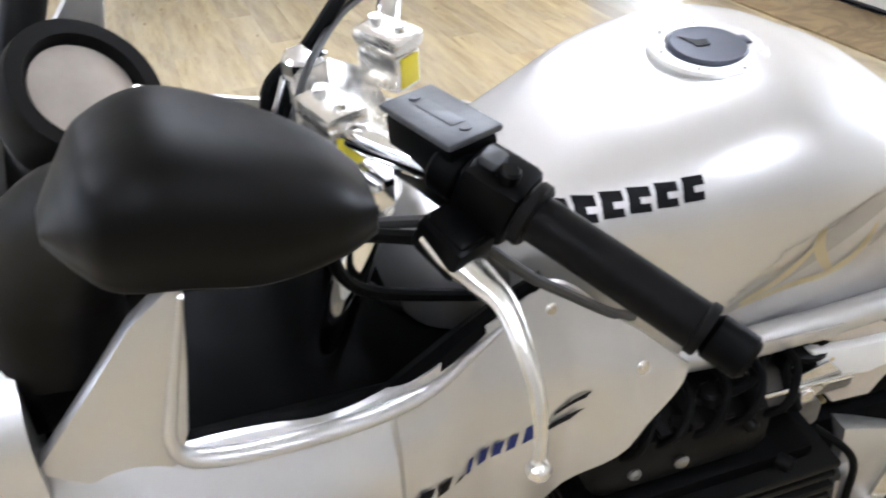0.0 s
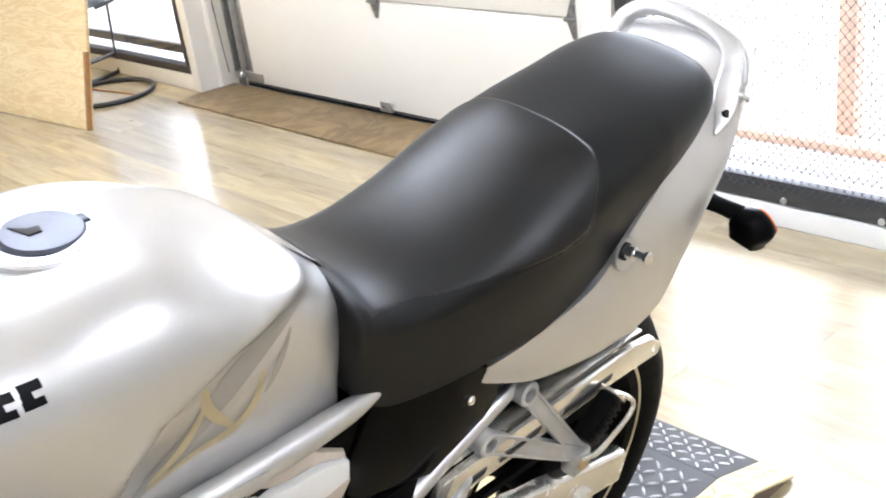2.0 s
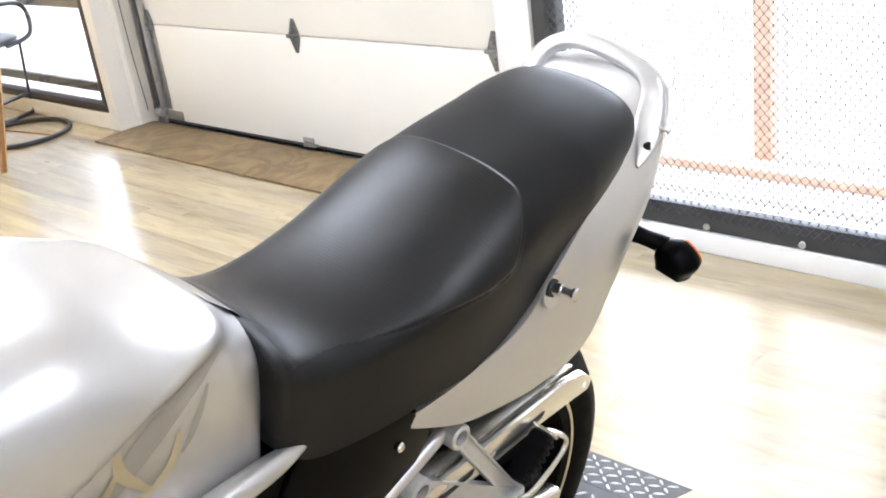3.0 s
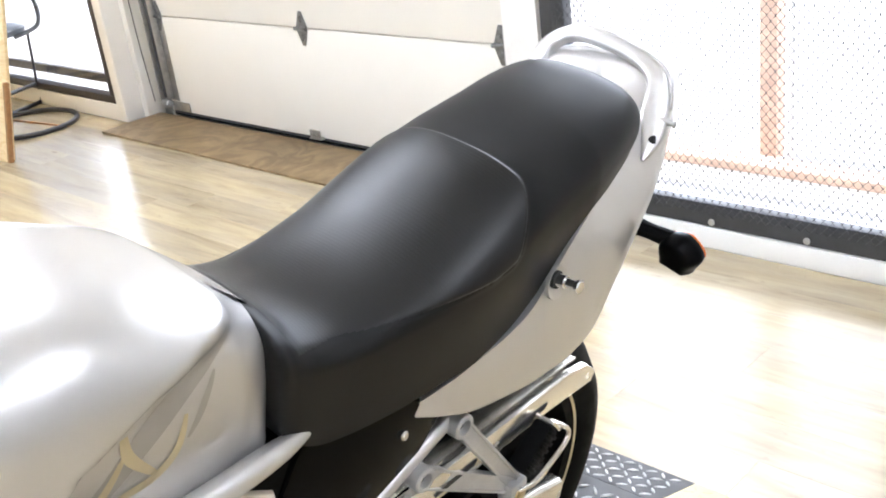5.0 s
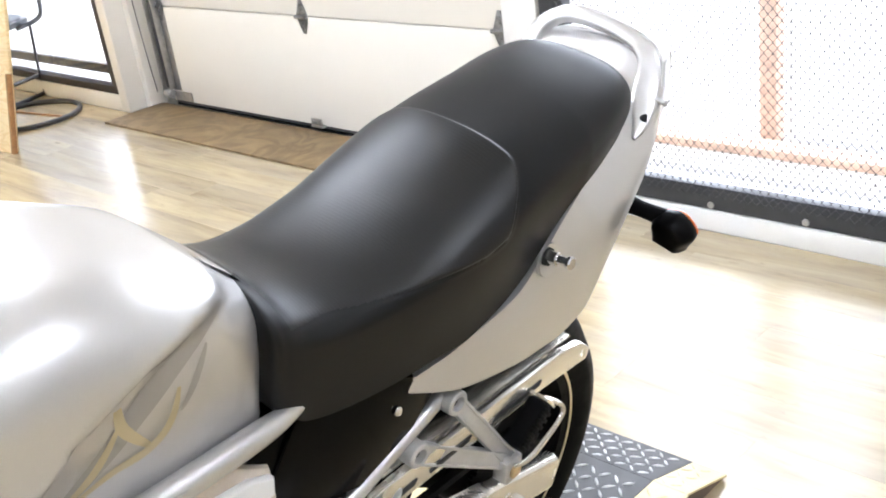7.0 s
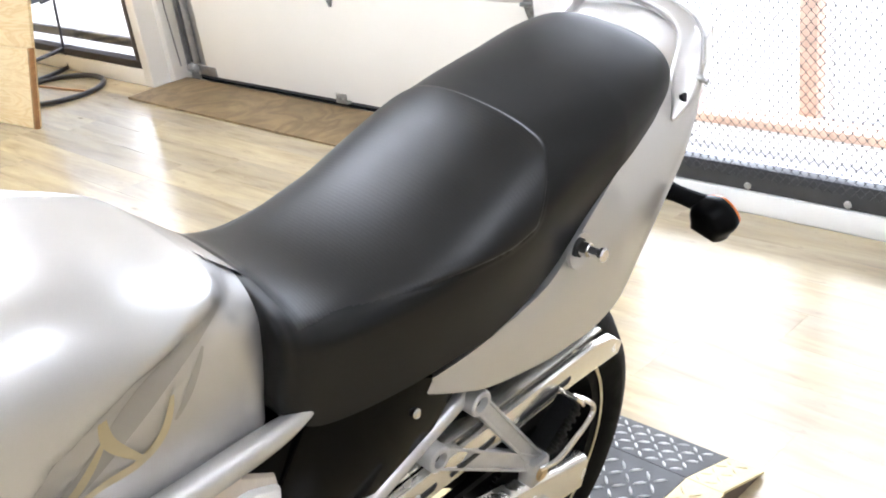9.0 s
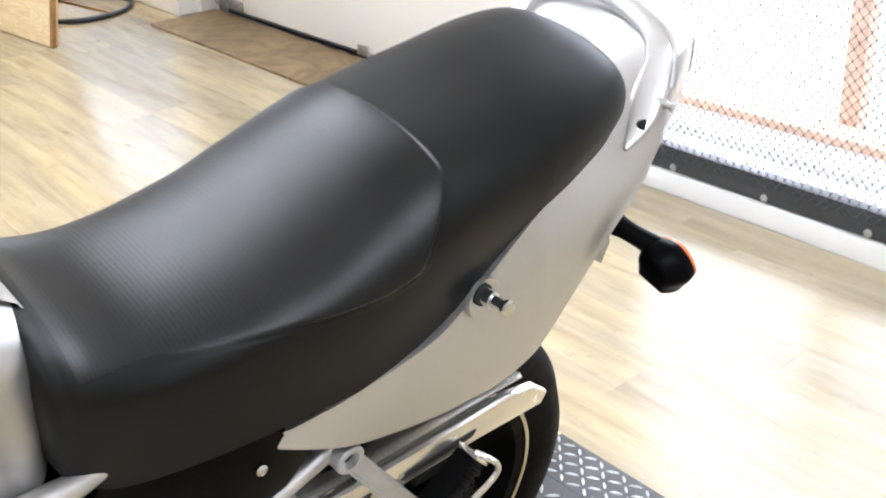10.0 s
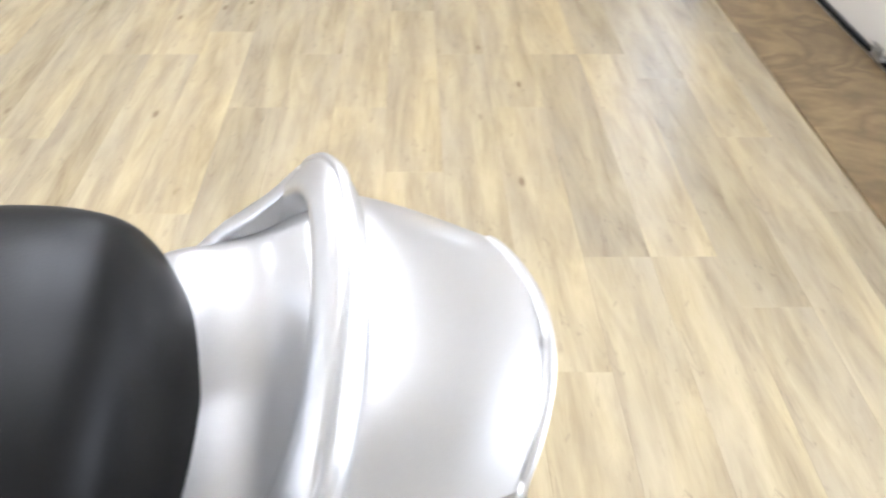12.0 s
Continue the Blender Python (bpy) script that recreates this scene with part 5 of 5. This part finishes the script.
# handlebars and controls
part("handlebar", tube([(0.05, -0.412, 1.058), (0.10, -0.388, 1.064), (0.15, -0.362, 1.071), (0.20, -0.336, 1.078), (0.30, -0.258, 1.036), (0.35, -0.222, 1.012)], 0.0112, 12, 40), CHROME, bike, "chrome handlebar half")
part("handlebar", tube([(-0.05, -0.338, 1.050), (-0.09, -0.322, 1.078), (-0.14, -0.298, 1.082), (-0.20, -0.262, 1.066), (-0.28, -0.212, 1.052), (-0.36, -0.150, 1.045)], 0.0112, 12, 40), CHROME, bike, "chrome handlebar half")
gl = part("left_grip", rod((0.222, -0.319, 1.069), (0.320, -0.243, 1.027), 0.0175, 20, 0.001), GRIP, bike, "black rubber hand grip")
part("grip_flange", rod((0.216, -0.3235, 1.0715), (0.224, -0.3175, 1.068), 0.024, 20, 0.002), GRIP, gl)
part("grip_ring", rod((0.3195, -0.2433, 1.0272), (0.325, -0.239, 1.0248), 0.0195, 20, 0.001), GRIP, gl)
part("bar_end", rod((0.325, -0.239, 1.0248), (0.350, -0.2197, 1.0142), 0.0165, 20, 0.004), BLACK, gl, "black bar end weight")
gr = part("right_grip", rod((-0.255, -0.234, 1.055), (-0.335, -0.170, 1.050), 0.0175, 20, 0.001), GRIP, bike, "black rubber throttle grip")
part("grip_ring", rod((-0.334, -0.171, 1.050), (-0.340, -0.166, 1.0495), 0.020, 20, 0.001), GRIP, gr)
part("bar_end", rod((-0.340, -0.166, 1.0495), (-0.370, -0.142, 1.047), 0.0165, 20, 0.004), BLACK, gr)

sw = part("left_switchgear", block((-0.026, -0.024, -0.026), (0.022, 0.022, 0.024), 0.008), BLACK, bike, "black switch housing")
sw.matrix_basis = pose(0.196, -0.334, 1.074, 0, 18, 40)
part("rocker", block((-0.010, 0.019, 0.0), (0.008, 0.030, 0.012), 0.003), BLACK, sw)
part("thumb_switch", block((-0.02, -0.012, 0.023), (-0.004, 0.006, 0.032), 0.003), GREY_LID, sw)
part("horn_button", rod((0.004, -0.010, 0.02), (0.004, -0.010, 0.034), 0.008, 12, 0.002), BLACK, sw)
sr = part("right_switchgear", block((-0.022, -0.024, -0.028), (0.026, 0.022, 0.024), 0.008), BLACK, bike, "black switch housing with red stop switch")
sr.matrix_basis = pose(-0.232, -0.250, 1.056, 0, 0, -38)
part("stop_switch", block((-0.012, -0.011, 0.022), (0.010, 0.008, 0.031), 0.004), RED, sr, "red engine stop switch")

res = part("clutch_reservoir", block((-0.040, -0.0215, -0.054), (0.040, 0.0215, 0.0), 0.005), BLACK, bike, "black clutch fluid reservoir")
res.matrix_basis = pose(0.137, -0.355, 1.103, 0, -4, 17)
part("lid", block((-0.0425, -0.024, 0.0005), (0.0425, 0.024, 0.0065), 0.0025), GREY_LID, res, "grey reservoir lid")
for sx in (-0.03, 0.03):
    part("screw", rod((sx, 0, 0.006), (sx, 0, 0.0078), 0.0042, 10), GREY_LID, res)
part("nameplate_bar", block((-0.022, -0.006, 0.0067), (0.022, 0.006, 0.0072), 0.0002), GREY_LID, res)
part("reservoir_neck", block((-0.012, -0.016, -0.062), (0.034, 0.012, -0.040), 0.006), BLACK, res)
part("perch_clamp", rod((0.158, -0.362, 1.084), (0.180, -0.350, 1.078), 0.02, 16, 0.003), BLACK, bike)
part("pivot_body", block((-0.022, -0.018, -0.016), (0.022, 0.022, 0.016), 0.006, pose(0.205, -0.372, 1.050, 0, 20, 25)), BLACK, bike, "black lever perch")
lev = part("clutch_lever", tube([(0.196, -0.385, 1.056), (0.212, -0.374, 1.044), (0.232, -0.362, 1.034), (0.255, -0.352, 1.026), (0.285, -0.349, 1.005), (0.302, -0.347, 0.978), (0.313, -0.349, 0.952), (0.318, -0.352, 0.938)], [0.012, 0.0145, 0.0130, 0.0098, 0.0072, 0.0062, 0.0056, 0.0054], 12, 60, 0.7), BRUSHED, bike, "polished alloy clutch lever")
part("lever_ball", lathe([(-0.0095, 0.002), (-0.007, 0.0068), (0, 0.0095), (0.007, 0.0068), (0.0095, 0.002)], (0.320, -0.353, 0.930), (0.4, 0, 1), 14), BRUSHED, lev)
part("pivot_bolt", rod((0.2185, -0.369, 1.030), (0.2235, -0.366, 1.046), 0.0105, 16, 0.002), CHROME, lev)
part("lever_shroud", block((-0.018, -0.012, -0.002), (0.018, 0.014, 0.010), 0.004, pose(0.208, -0.372, 1.058, 0, 20, 25)), BLACK, lev)
mc = part("brake_reservoir", block((-0.036, -0.024, -0.038), (0.036, 0.024, 0.0), 0.004), BLACK, bike, "black front brake reservoir")
mc.matrix_basis = pose(-0.205, -0.318, 1.098, 0, 0, -32)
part("lid", block((-0.038, -0.026, 0.0005), (0.038, 0.026, 0.007), 0.002), BLACK, mc)
part("brake_lever", tube([(-0.215, -0.315, 1.055), (-0.27, -0.285, 1.03), (-0.33, -0.235, 1.015), (-0.375, -0.20, 1.01)], [0.009, 0.0075, 0.0065, 0.0065], 10, 30, 0.65), BRUSHED, bike, "polished alloy brake lever")

# top clamp, risers, gauges
part("top_clamp", slab([(0.12, -0.395, 1.005), (0.085, -0.37, 1.005), (0.0, -0.345, 1.005), (-0.085, -0.345, 1.005), (-0.12, -0.375, 1.005), (-0.085, -0.42, 1.005), (0.0, -0.43, 1.005), (0.085, -0.435, 1.005)], (0, 0, 0.026), 0.006), BRUSHED, bike, "polished alloy top clamp")
for (x, y, z, a) in ((0.048, -0.413, 1.03, 18), (-0.052, -0.335, 1.03, 30)):
    rs = part("riser", block((-0.024, -0.017, 0.0), (0.024, 0.017, 0.036), 0.006), BRUSHED, bike, "polished alloy handlebar riser")
    rs.matrix_basis = pose(x, y, z, 0, 0, a)
    part("riser_cap", block((-0.026, -0.020, 0.0365), (0.026, 0.020, 0.054), 0.006), BRUSHED, rs)
    part("sticker", block((0.0243, -0.011, 0.006), (0.0250, 0.011, 0.034), 0.0002), YELLOW_TAG, rs, "yellow sticker")
    for bx in (-0.014, 0.014):
        part("cap_bolt", rod((bx, 0.0, 0.052), (bx, 0.0, 0.060), 0.006, 12, 0.001), CHROME, rs)
for s in (-1, 1):
    part("fork_cap", rod((0.102 * s, -0.40, 1.022), (0.102 * s, -0.40, 1.046), 0.021, 8, 0.003), CHROME, bike)
    part("fork_tube", rod((0.102 * s, -0.403, 1.02), (0.102 * s, -0.62, 0.45), 0.0215, 18), CHROME, bike)
    part("fork_leg", rod((0.102 * s, -0.60, 0.50), (0.102 * s, -0.685, 0.29), 0.028, 18, 0.004), ALLOY, bike)
part("ignition_lock", rod((0.0, -0.405, 1.03), (0.0, -0.407, 1.052), 0.018, 18, 0.003), BLACK, bike)
for x in (0.055, -0.055):
    g = part("gauge", lathe([(-0.04, 0.035), (0.0, 0.045), (0.006, 0.047), (0.008, 0.043), (0.002, 0.041), (0.002, 0.0005)], (x, -0.590, 0.985), (0, 0.35, 1), 28), BLACK, bike, "black dial gauge")
    part("bezel", lathe_ring([(0.004, 0.0405), (0.010, 0.0405), (0.010, 0.047), (0.004, 0.047)], (x, -0.590, 0.985), (0, 0.35, 1), 32), CHROME, g, "chrome bezel")
for pts, r in (([(0.19, -0.385, 1.045), (0.15, -0.44, 1.03), (0.13, -0.42, 0.96), (0.11, -0.30, 0.90)], 0.0055), ([(0.15, -0.345, 1.06), (0.16, -0.33, 1.0), (0.13, -0.30, 0.94), (0.09, -0.28, 0.87)], 0.0045),
               ([(-0.16, -0.335, 1.085), (-0.125, -0.365, 1.072), (-0.12, -0.395, 1.039), (-0.12, -0.435, 0.998), (-0.10, -0.43, 0.90)], 0.0075), ([(-0.20, -0.30, 1.05), (-0.13, -0.36, 1.06), (-0.05, -0.42, 1.03), (-0.02, -0.44, 0.93)], 0.004),
               ([(0.190, -0.350, 1.035), (0.188, -0.305, 0.985), (0.180, -0.262, 0.944), (0.171, -0.220, 0.905), (0.150, -0.185, 0.872)], 0.0048),
               ([(0.17, -0.36, 1.04), (0.10, -0.43, 1.0), (0.06, -0.42, 0.93), (0.05, -0.36, 0.85)], 0.005)):
    part("cable", tube(pts, r, 8, 24), RUBBER if r > 0.005 else HOSE, bike)

# half fairing
TOPS = [(-0.150, 0.842), (-0.205, 0.890), (-0.262, 0.932), (-0.325, 0.917), (-0.385, 0.905), (-0.44, 0.902), (-0.51, 0.922), (-0.58, 0.937), (-0.68, 0.945), (-0.77, 0.93)]
TOPS_RIGHT = [(-0.150, 0.842), (-0.205, 0.882), (-0.262, 0.910), (-0.325, 0.920), (-0.385, 0.924), (-0.44, 0.928), (-0.51, 0.935), (-0.58, 0.942), (-0.68, 0.945), (-0.77, 0.93)]
LOWS = [(-0.155, 0.828), (-0.205, 0.775), (-0.270, 0.705), (-0.335, 0.64), (-0.395, 0.60), (-0.45, 0.585), (-0.52, 0.59), (-0.59, 0.62), (-0.69, 0.70), (-0.78, 0.82)]
OUT = [(-0.78, 0.10), (-0.70, 0.185), (-0.60, 0.222), (-0.50, 0.212), (-0.40, 0.186), (-0.33, 0.160), (-0.26, 0.148), (-0.20, 0.175), (-0.15, 0.195)]


def fairing_x(y, z, top):
    k = min(1, max(0, (top - z) / 0.22))
    lip = 0.012 * math.exp(-((top - 0.028 - z) / 0.009) ** 2) * min(1, max(0, (-0.36 - y) / 0.06))
    line = 0.838 + 0.11 * min(1.0, max(0.0, (-0.15 - y) / 0.25)) ** 0.6 * 0.2
    fold = 0.16 * max(0.0, line - z) * min(1.0, max(0.0, (y + 0.62) / 0.12))
    return along(OUT, y) + 0.058 * math.sin(k * math.pi * 0.55) + (0.016 * min(1, (top - z) / 0.03) if y < -0.42 else 0.0) - lip * 0.5 - fold


def fairing(s):
    bm = bmesh.new()
    n, m_ = 60, 26
    top, low = spline(TOPS if s > 0 else TOPS_RIGHT, n), spline(LOWS, n)
    outer, inner = [], []
    for (ty, tz), (ly, lz) in zip(top, low):
        ro, ri = [], []
        for j in range(m_):
            v = j / (m_ - 1)
            y, z = ty + (ly - ty) * v, tz + (lz - tz) * v
            x = fairing_x(y, z, tz)
            ro.append(Vector((x * s, y, z)))
            ri.append(Vector(((x - 0.006) * s, y, z)))
        outer.append(ro)
        inner.append(ri)
    rings = [o + list(reversed(i)) for o, i in zip(outer, inner)]
    skin(bm, rings)
    return bm


for s in (1, -1):
    fp = part("side_fairing", fairing(s), SILVER, bike, "silver painted half fairing side")
    if s < 0:
        fp.location = (-0.02, 0, 0.02)
    part("pillar", slab([(0.222 * s, -0.554, 1.076), (0.222 * s, -0.563, 1.080), (0.222 * s, -0.592, 1.056), (0.221 * s, -0.628, 1.008), (0.216 * s, -0.676, 0.944), (0.224 * s, -0.640, 0.925), (0.230 * s, -0.588, 0.915), (0.227 * s, -0.571, 0.955), (0.225 * s, -0.562, 1.01)], (-0.016 * s, 0, 0), 0.005), SILVER, fp, "silver mirror stay")
    if s > 0:
        part("edge_lip", tube([(0.223, -0.557, 1.073), (0.224, -0.566, 1.035), (0.226, -0.577, 0.990), (0.228, -0.584, 0.955), (0.228, -0.574, 0.934), (0.225, -0.540, 0.921), (0.217, -0.484, 0.909), (0.203, -0.428, 0.897), (0.187, -0.385, 0.892), (0.170, -0.346, 0.898), (0.158, -0.305, 0.915)], [0.003, 0.004, 0.0055, 0.007, 0.0085, 0.0085, 0.0085, 0.008, 0.0075, 0.0055, 0.0035], 14, 90, 0.75), SILVER, fp, "silver moulded lip of the cockpit opening")
    part("inner_panel", slab([(0.14 * s, -0.28, 0.90), (0.17 * s, -0.40, 0.885), (0.195 * s, -0.50, 0.90), (0.20 * s, -0.60, 0.92), (0.16 * s, -0.68, 0.90), (0.12 * s, -0.60, 0.74), (0.12 * s, -0.34, 0.76)], (-0.012 * s, 0, 0), 0.004), DARK_PLASTIC, bike, "black inner fairing panel")
    part("edge_trim", tube([(0.142 * s, -0.27, 0.936), (0.15 * s, -0.325, 0.912), (0.172 * s, -0.385, 0.898), (0.186 * s, -0.43, 0.89)], [0.007, 0.011, 0.012, 0.008], 8, 20), BLACK, bike)
    for y, z, r in ((-0.268, 0.912, 0.006), (-0.194, 0.850, 0.007)):
        x = fairing_x(y, z, along(sorted(TOPS), y))
        part("fairing_bolt", bolt_head(bmesh.new(), ((x - 0.001) * s, y, z), (s, 0.1, 0.3), r, 0.002), BRUSHED, fp)


def on_fairing(quad, lift=0.0018, n=7):
    bm = bmesh.new()
    (a, b, c, d) = [Vector(p) for p in quad]
    grid = []
    for i in range(n):
        row = []
        for j in range(n):
            u, v = i / (n - 1), j / (n - 1)
            q = (a * (1 - u) + b * u) * (1 - v) + (d * (1 - u) + c * u) * v
            row.append(bm.verts.new((fairing_x(q.x, q.y, along(sorted(TOPS), q.x)) + lift, q.x, q.y)))
        grid.append(row)
    for i in range(n - 1):
        for j in range(n - 1):
            bm.faces.new((grid[i][j], grid[i + 1][j], grid[i + 1][j + 1], grid[i][j + 1]))
    return bm


# the model mark as plain slanted bars
left = bpy.data.objects["side_fairing"]
for y, w, h, mt in ((-0.412, 0.013, 0.011, DECAL_BLACK), (-0.394, 0.012, 0.011, DECAL_BLACK), (-0.376, 0.008, 0.003, DECAL_BLACK), (-0.364, 0.005, 0.013, DECAL_BLUE), (-0.352, 0.009, 0.013, DECAL_BLUE), (-0.338, 0.009, 0.013, DECAL_BLUE), (-0.324, 0.009, 0.014, DECAL_BLUE), (-0.308, 0.012, 0.016, DECAL_BLUE)):
    z = 0.798 + (y + 0.40) * 0.06
    part("mark_bar", on_fairing([(y, z), (y + w, z + w * 0.10), (y + w + 0.005, z + h + w * 0.10), (y + 0.005, z + h)]), mt, left)
part("mark_bar", on_fairing([(-0.296, 0.804), (-0.260, 0.810), (-0.246, 0.820), (-0.294, 0.809)]), DECAL_BLACK, left)
part("mark_bar", on_fairing([(-0.276, 0.820), (-0.246, 0.830), (-0.240, 0.837), (-0.274, 0.824)]), DECAL_BLACK, left)

# black bulk added round the headstock so the inside of the fairing stays dark
part("dark_inner_bulk", body([(-0.70, 0.93, 0.15, 0.90, 0.72, 0.12), (-0.64, 0.945, 0.185, 0.90, 0.66, 0.15), (-0.56, 0.925, 0.185, 0.88, 0.62, 0.15), (-0.47, 0.895, 0.165, 0.86, 0.60, 0.14), (-0.39, 0.865, 0.14, 0.84, 0.60, 0.13), (-0.30, 0.845, 0.12, 0.82, 0.62, 0.11)], 40, 12), DARK_PLASTIC, bike, "added black bulk that darkens the fairing's inside")
# nose, screen, mirrors
part("nose_cowl", body([(-0.86, 0.86, 0.05, 0.82, 0.78, 0.04), (-0.84, 0.95, 0.13, 0.87, 0.74, 0.10), (-0.78, 1.01, 0.19, 0.92, 0.72, 0.15), (-0.72, 1.035, 0.215, 0.95, 0.74, 0.17), (-0.67, 1.04, 0.222, 0.955, 0.78, 0.18)], 30, 14), SILVER, bike, "silver painted nose cowl")
part("headlight", block((-0.12, -0.862, 0.79), (0.12, -0.83, 0.89), 0.02), PANE, bike, "clear headlight")
part("dash_panel", slab([(0.19, -0.66, 1.0), (0.12, -0.56, 1.02), (-0.12, -0.56, 1.02), (-0.19, -0.66, 1.0), (-0.17, -0.70, 0.98), (0.17, -0.70, 0.98)], (0, 0, -0.05), 0.008), BLACK, bike)
# instrument cluster: a dark hood round a lens coloured like its tan reflection
hood_c, hood_n = Vector((-0.005, -0.590, 1.098)), Vector((0.45, 0.45, 0.77)).normalized()
hood = part("instrument_hood", lathe([(-0.075, 0.030), (-0.045, 0.052), (0.0, 0.062), (0.012, 0.060), (0.012, 0.047), (0.002, 0.043), (-0.004, 0.0005)], hood_c, hood_n, 40), SATIN, bike, "black instrument hood")
part("lens", lathe([(-0.003, 0.042), (0.004, 0.0415), (0.0065, 0.030), (0.0075, 0.0005)], hood_c, hood_n, 36), LENS_REFLECTION, hood, "glossy instrument lens with a tan reflection in its colour")
bm = bmesh.new()
rows = []
for i in range(14):
    v = i / 13
    rows.append([Vector((math.sin(a) * (0.19 - 0.05 * v), -0.80 + 0.11 * v - 0.09 * (math.cos(a) - 0.5) * (1 - 0.35 * v), 1.03 + 0.20 * v)) for a in [radians(-80 + 160 * k / 20) for k in range(21)]])
vs = skin(bm, rows, False, False)
bmesh.ops.solidify(bm, geom=bm.faces[:], thickness=0.003)
part("windscreen", bm, SCREEN, bike, "smoked windscreen")


for s in (1, -1):
    rows = [(-0.616, 1.192, 0.012, 1.189, 1.187, 0.011), (-0.602, 1.212, 0.034, 1.194, 1.179, 0.031), (-0.586, 1.2295, 0.05, 1.198, 1.173, 0.046), (-0.553, 1.2375, 0.058, 1.202, 1.17, 0.053), (-0.515, 1.224, 0.056, 1.188, 1.161, 0.052), (-0.474, 1.2, 0.042, 1.176, 1.157, 0.039), (-0.45, 1.176, 0.024, 1.165, 1.155, 0.022)]
    sh = part("mirror", body(rows, 50, 20, power=2.5), SATIN, bike, "satin black mirror shell folded along the fairing")
    sh.location = (0.284 * s, 0, 0)
    part("glass", slab([(-0.046 * s, -0.595, 1.198), (-0.052 * s, -0.555, 1.222), (-0.050 * s, -0.515, 1.206), (-0.040 * s, -0.478, 1.182), (-0.045 * s, -0.50, 1.170), (-0.046 * s, -0.58, 1.178)], (-0.010 * s, 0, 0), 0.002), MIRROR, sh, "mirror glass")
    part("mirror_stem", tube([(0.150 * s, -0.640, 1.00), (0.160 * s, -0.635, 1.07), (0.205 * s, -0.605, 1.135), (0.255 * s, -0.575, 1.175)], [0.050, 0.046, 0.034, 0.022] if s > 0 else [0.022, 0.020, 0.018, 0.014], 14, 16), SATIN, bike, "black mirror stem boot")

# front wheel
FAX = (0, -0.70, 0.305)
fw = part("front_wheel", lathe_ring([(-0.045, 0.215), (-0.058, 0.23), (-0.062, 0.25), (-0.05, 0.28), (-0.03, 0.297), (0, 0.303), (0.03, 0.297), (0.05, 0.28), (0.062, 0.25), (0.058, 0.23), (0.045, 0.215)], FAX, (1, 0, 0), 64), RUBBER, bike, "black front tyre on silver rim")
part("rim", lathe_ring([(-0.05, 0.20), (-0.05, 0.226), (0, 0.212), (0.05, 0.226), (0.05, 0.20), (0, 0.192)], FAX, (1, 0, 0), 64), ALLOY, fw)
for k in range(3):
    a = 2 * math.pi * k / 3
    part("spoke", tube([(0, -0.70 + 0.03 * math.cos(a), 0.305 + 0.03 * math.sin(a)), (0, -0.70 + 0.2 * math.cos(a), 0.305 + 0.2 * math.sin(a))], [0.035, 0.025], 10, 2, 0.6, (1, 0, 0)), ALLOY, fw)
part("hub", rod((-0.10, -0.70, 0.305), (0.10, -0.70, 0.305), 0.03, 20, 0.004), ALLOY, fw)
for s in (-1, 1):
    part("brake_disc", lathe_ring([(0.068 * s, 0.09), (0.068 * s, 0.155), (0.073 * s, 0.155), (0.073 * s, 0.09)], FAX, (1, 0, 0), 48), BRUSHED, fw)
bm = bmesh.new()
skin(bm, [[Vector((0.068 * math.sin(b), -0.70 + (0.318 + 0.02 * math.cos(b)) * math.cos(a), 0.305 + (0.318 + 0.02 * math.cos(b)) * math.sin(a))) for b in [radians(-80 + 160 * k / 10) for k in range(11)]] for a in [radians(20 + 120 * i / 20) for i in range(21)]], False, False)
bmesh.ops.solidify(bm, geom=bm.faces[:], thickness=0.003)
part("front_fender", bm, SILVER, bike, "silver front mudguard")

# ---- floor planks, laid along the north wall ----
floor = new("floor")
tagged(floor, "pale glossy wood-look vinyl plank floor", "floor", kind="structure")
PW, PL = 0.152, 1.22
plank_meshes = {}


def plank_mesh(length):
    key = round(length, 3)
    if key not in plank_meshes:
        l, w, c = length / 2 - 0.0001, PW / 2 - 0.0001, 0.0006
        low = [(-l, -w, -0.005), (l, -w, -0.005), (l, w, -0.005), (-l, w, -0.005)]
        mid = [(x, y, -0.0004) for x, y, _ in low]
        top = [(math.copysign(abs(x) - c, x), math.copysign(abs(y) - c, y), 0) for x, y, _ in low]
        vs = low + mid + top
        faces = [(8, 9, 10, 11)]
        for base in (0, 4):
            faces += [(base + i, base + (i + 1) % 4, base + 4 + (i + 1) % 4, base + 4 + i) for i in range(4)]
        me = bpy.data.meshes.new("plank")
        me.from_pydata(vs, [], faces)
        me.materials.append(PLANK)
        plank_meshes[key] = me
    return plank_meshes[key]


rest_v, rest_f = [], []
rng = random.Random(7)
row = 0
y = WALL_Y - PW / 2
while y > -4.2:
    x = -9.0 - rng.choice((0.0, 0.2, 0.41, 0.61, 0.81, 1.02))
    while x < 3.0:
        a, b = max(x, -9.0), min(x + PL, 3.0)
        if b - a > 0.03:
            length = round(b - a, 2)
            cx = (a + b) / 2
            if -7.4 < cx < 1.0 and y > -1.1:
                ob = new("plank", plank_mesh(length))
                ob.location, ob.parent = (cx, y, 0), floor
            else:
                me = plank_mesh(length)
                o = len(rest_v)
                rest_v += [(v.co.x + cx, v.co.y + y, v.co.z) for v in me.vertices]
                rest_f += [tuple(i + o for i in f.vertices) for f in me.polygons]
        x += PL
    y -= PW
    row += 1
me = bpy.data.meshes.new("planks")
me.from_pydata(rest_v, [], rest_f)
me.materials.append(PLANK_REST)
rest = new("planks", me)
rest.parent = floor
rest["kind"] = "stuff"
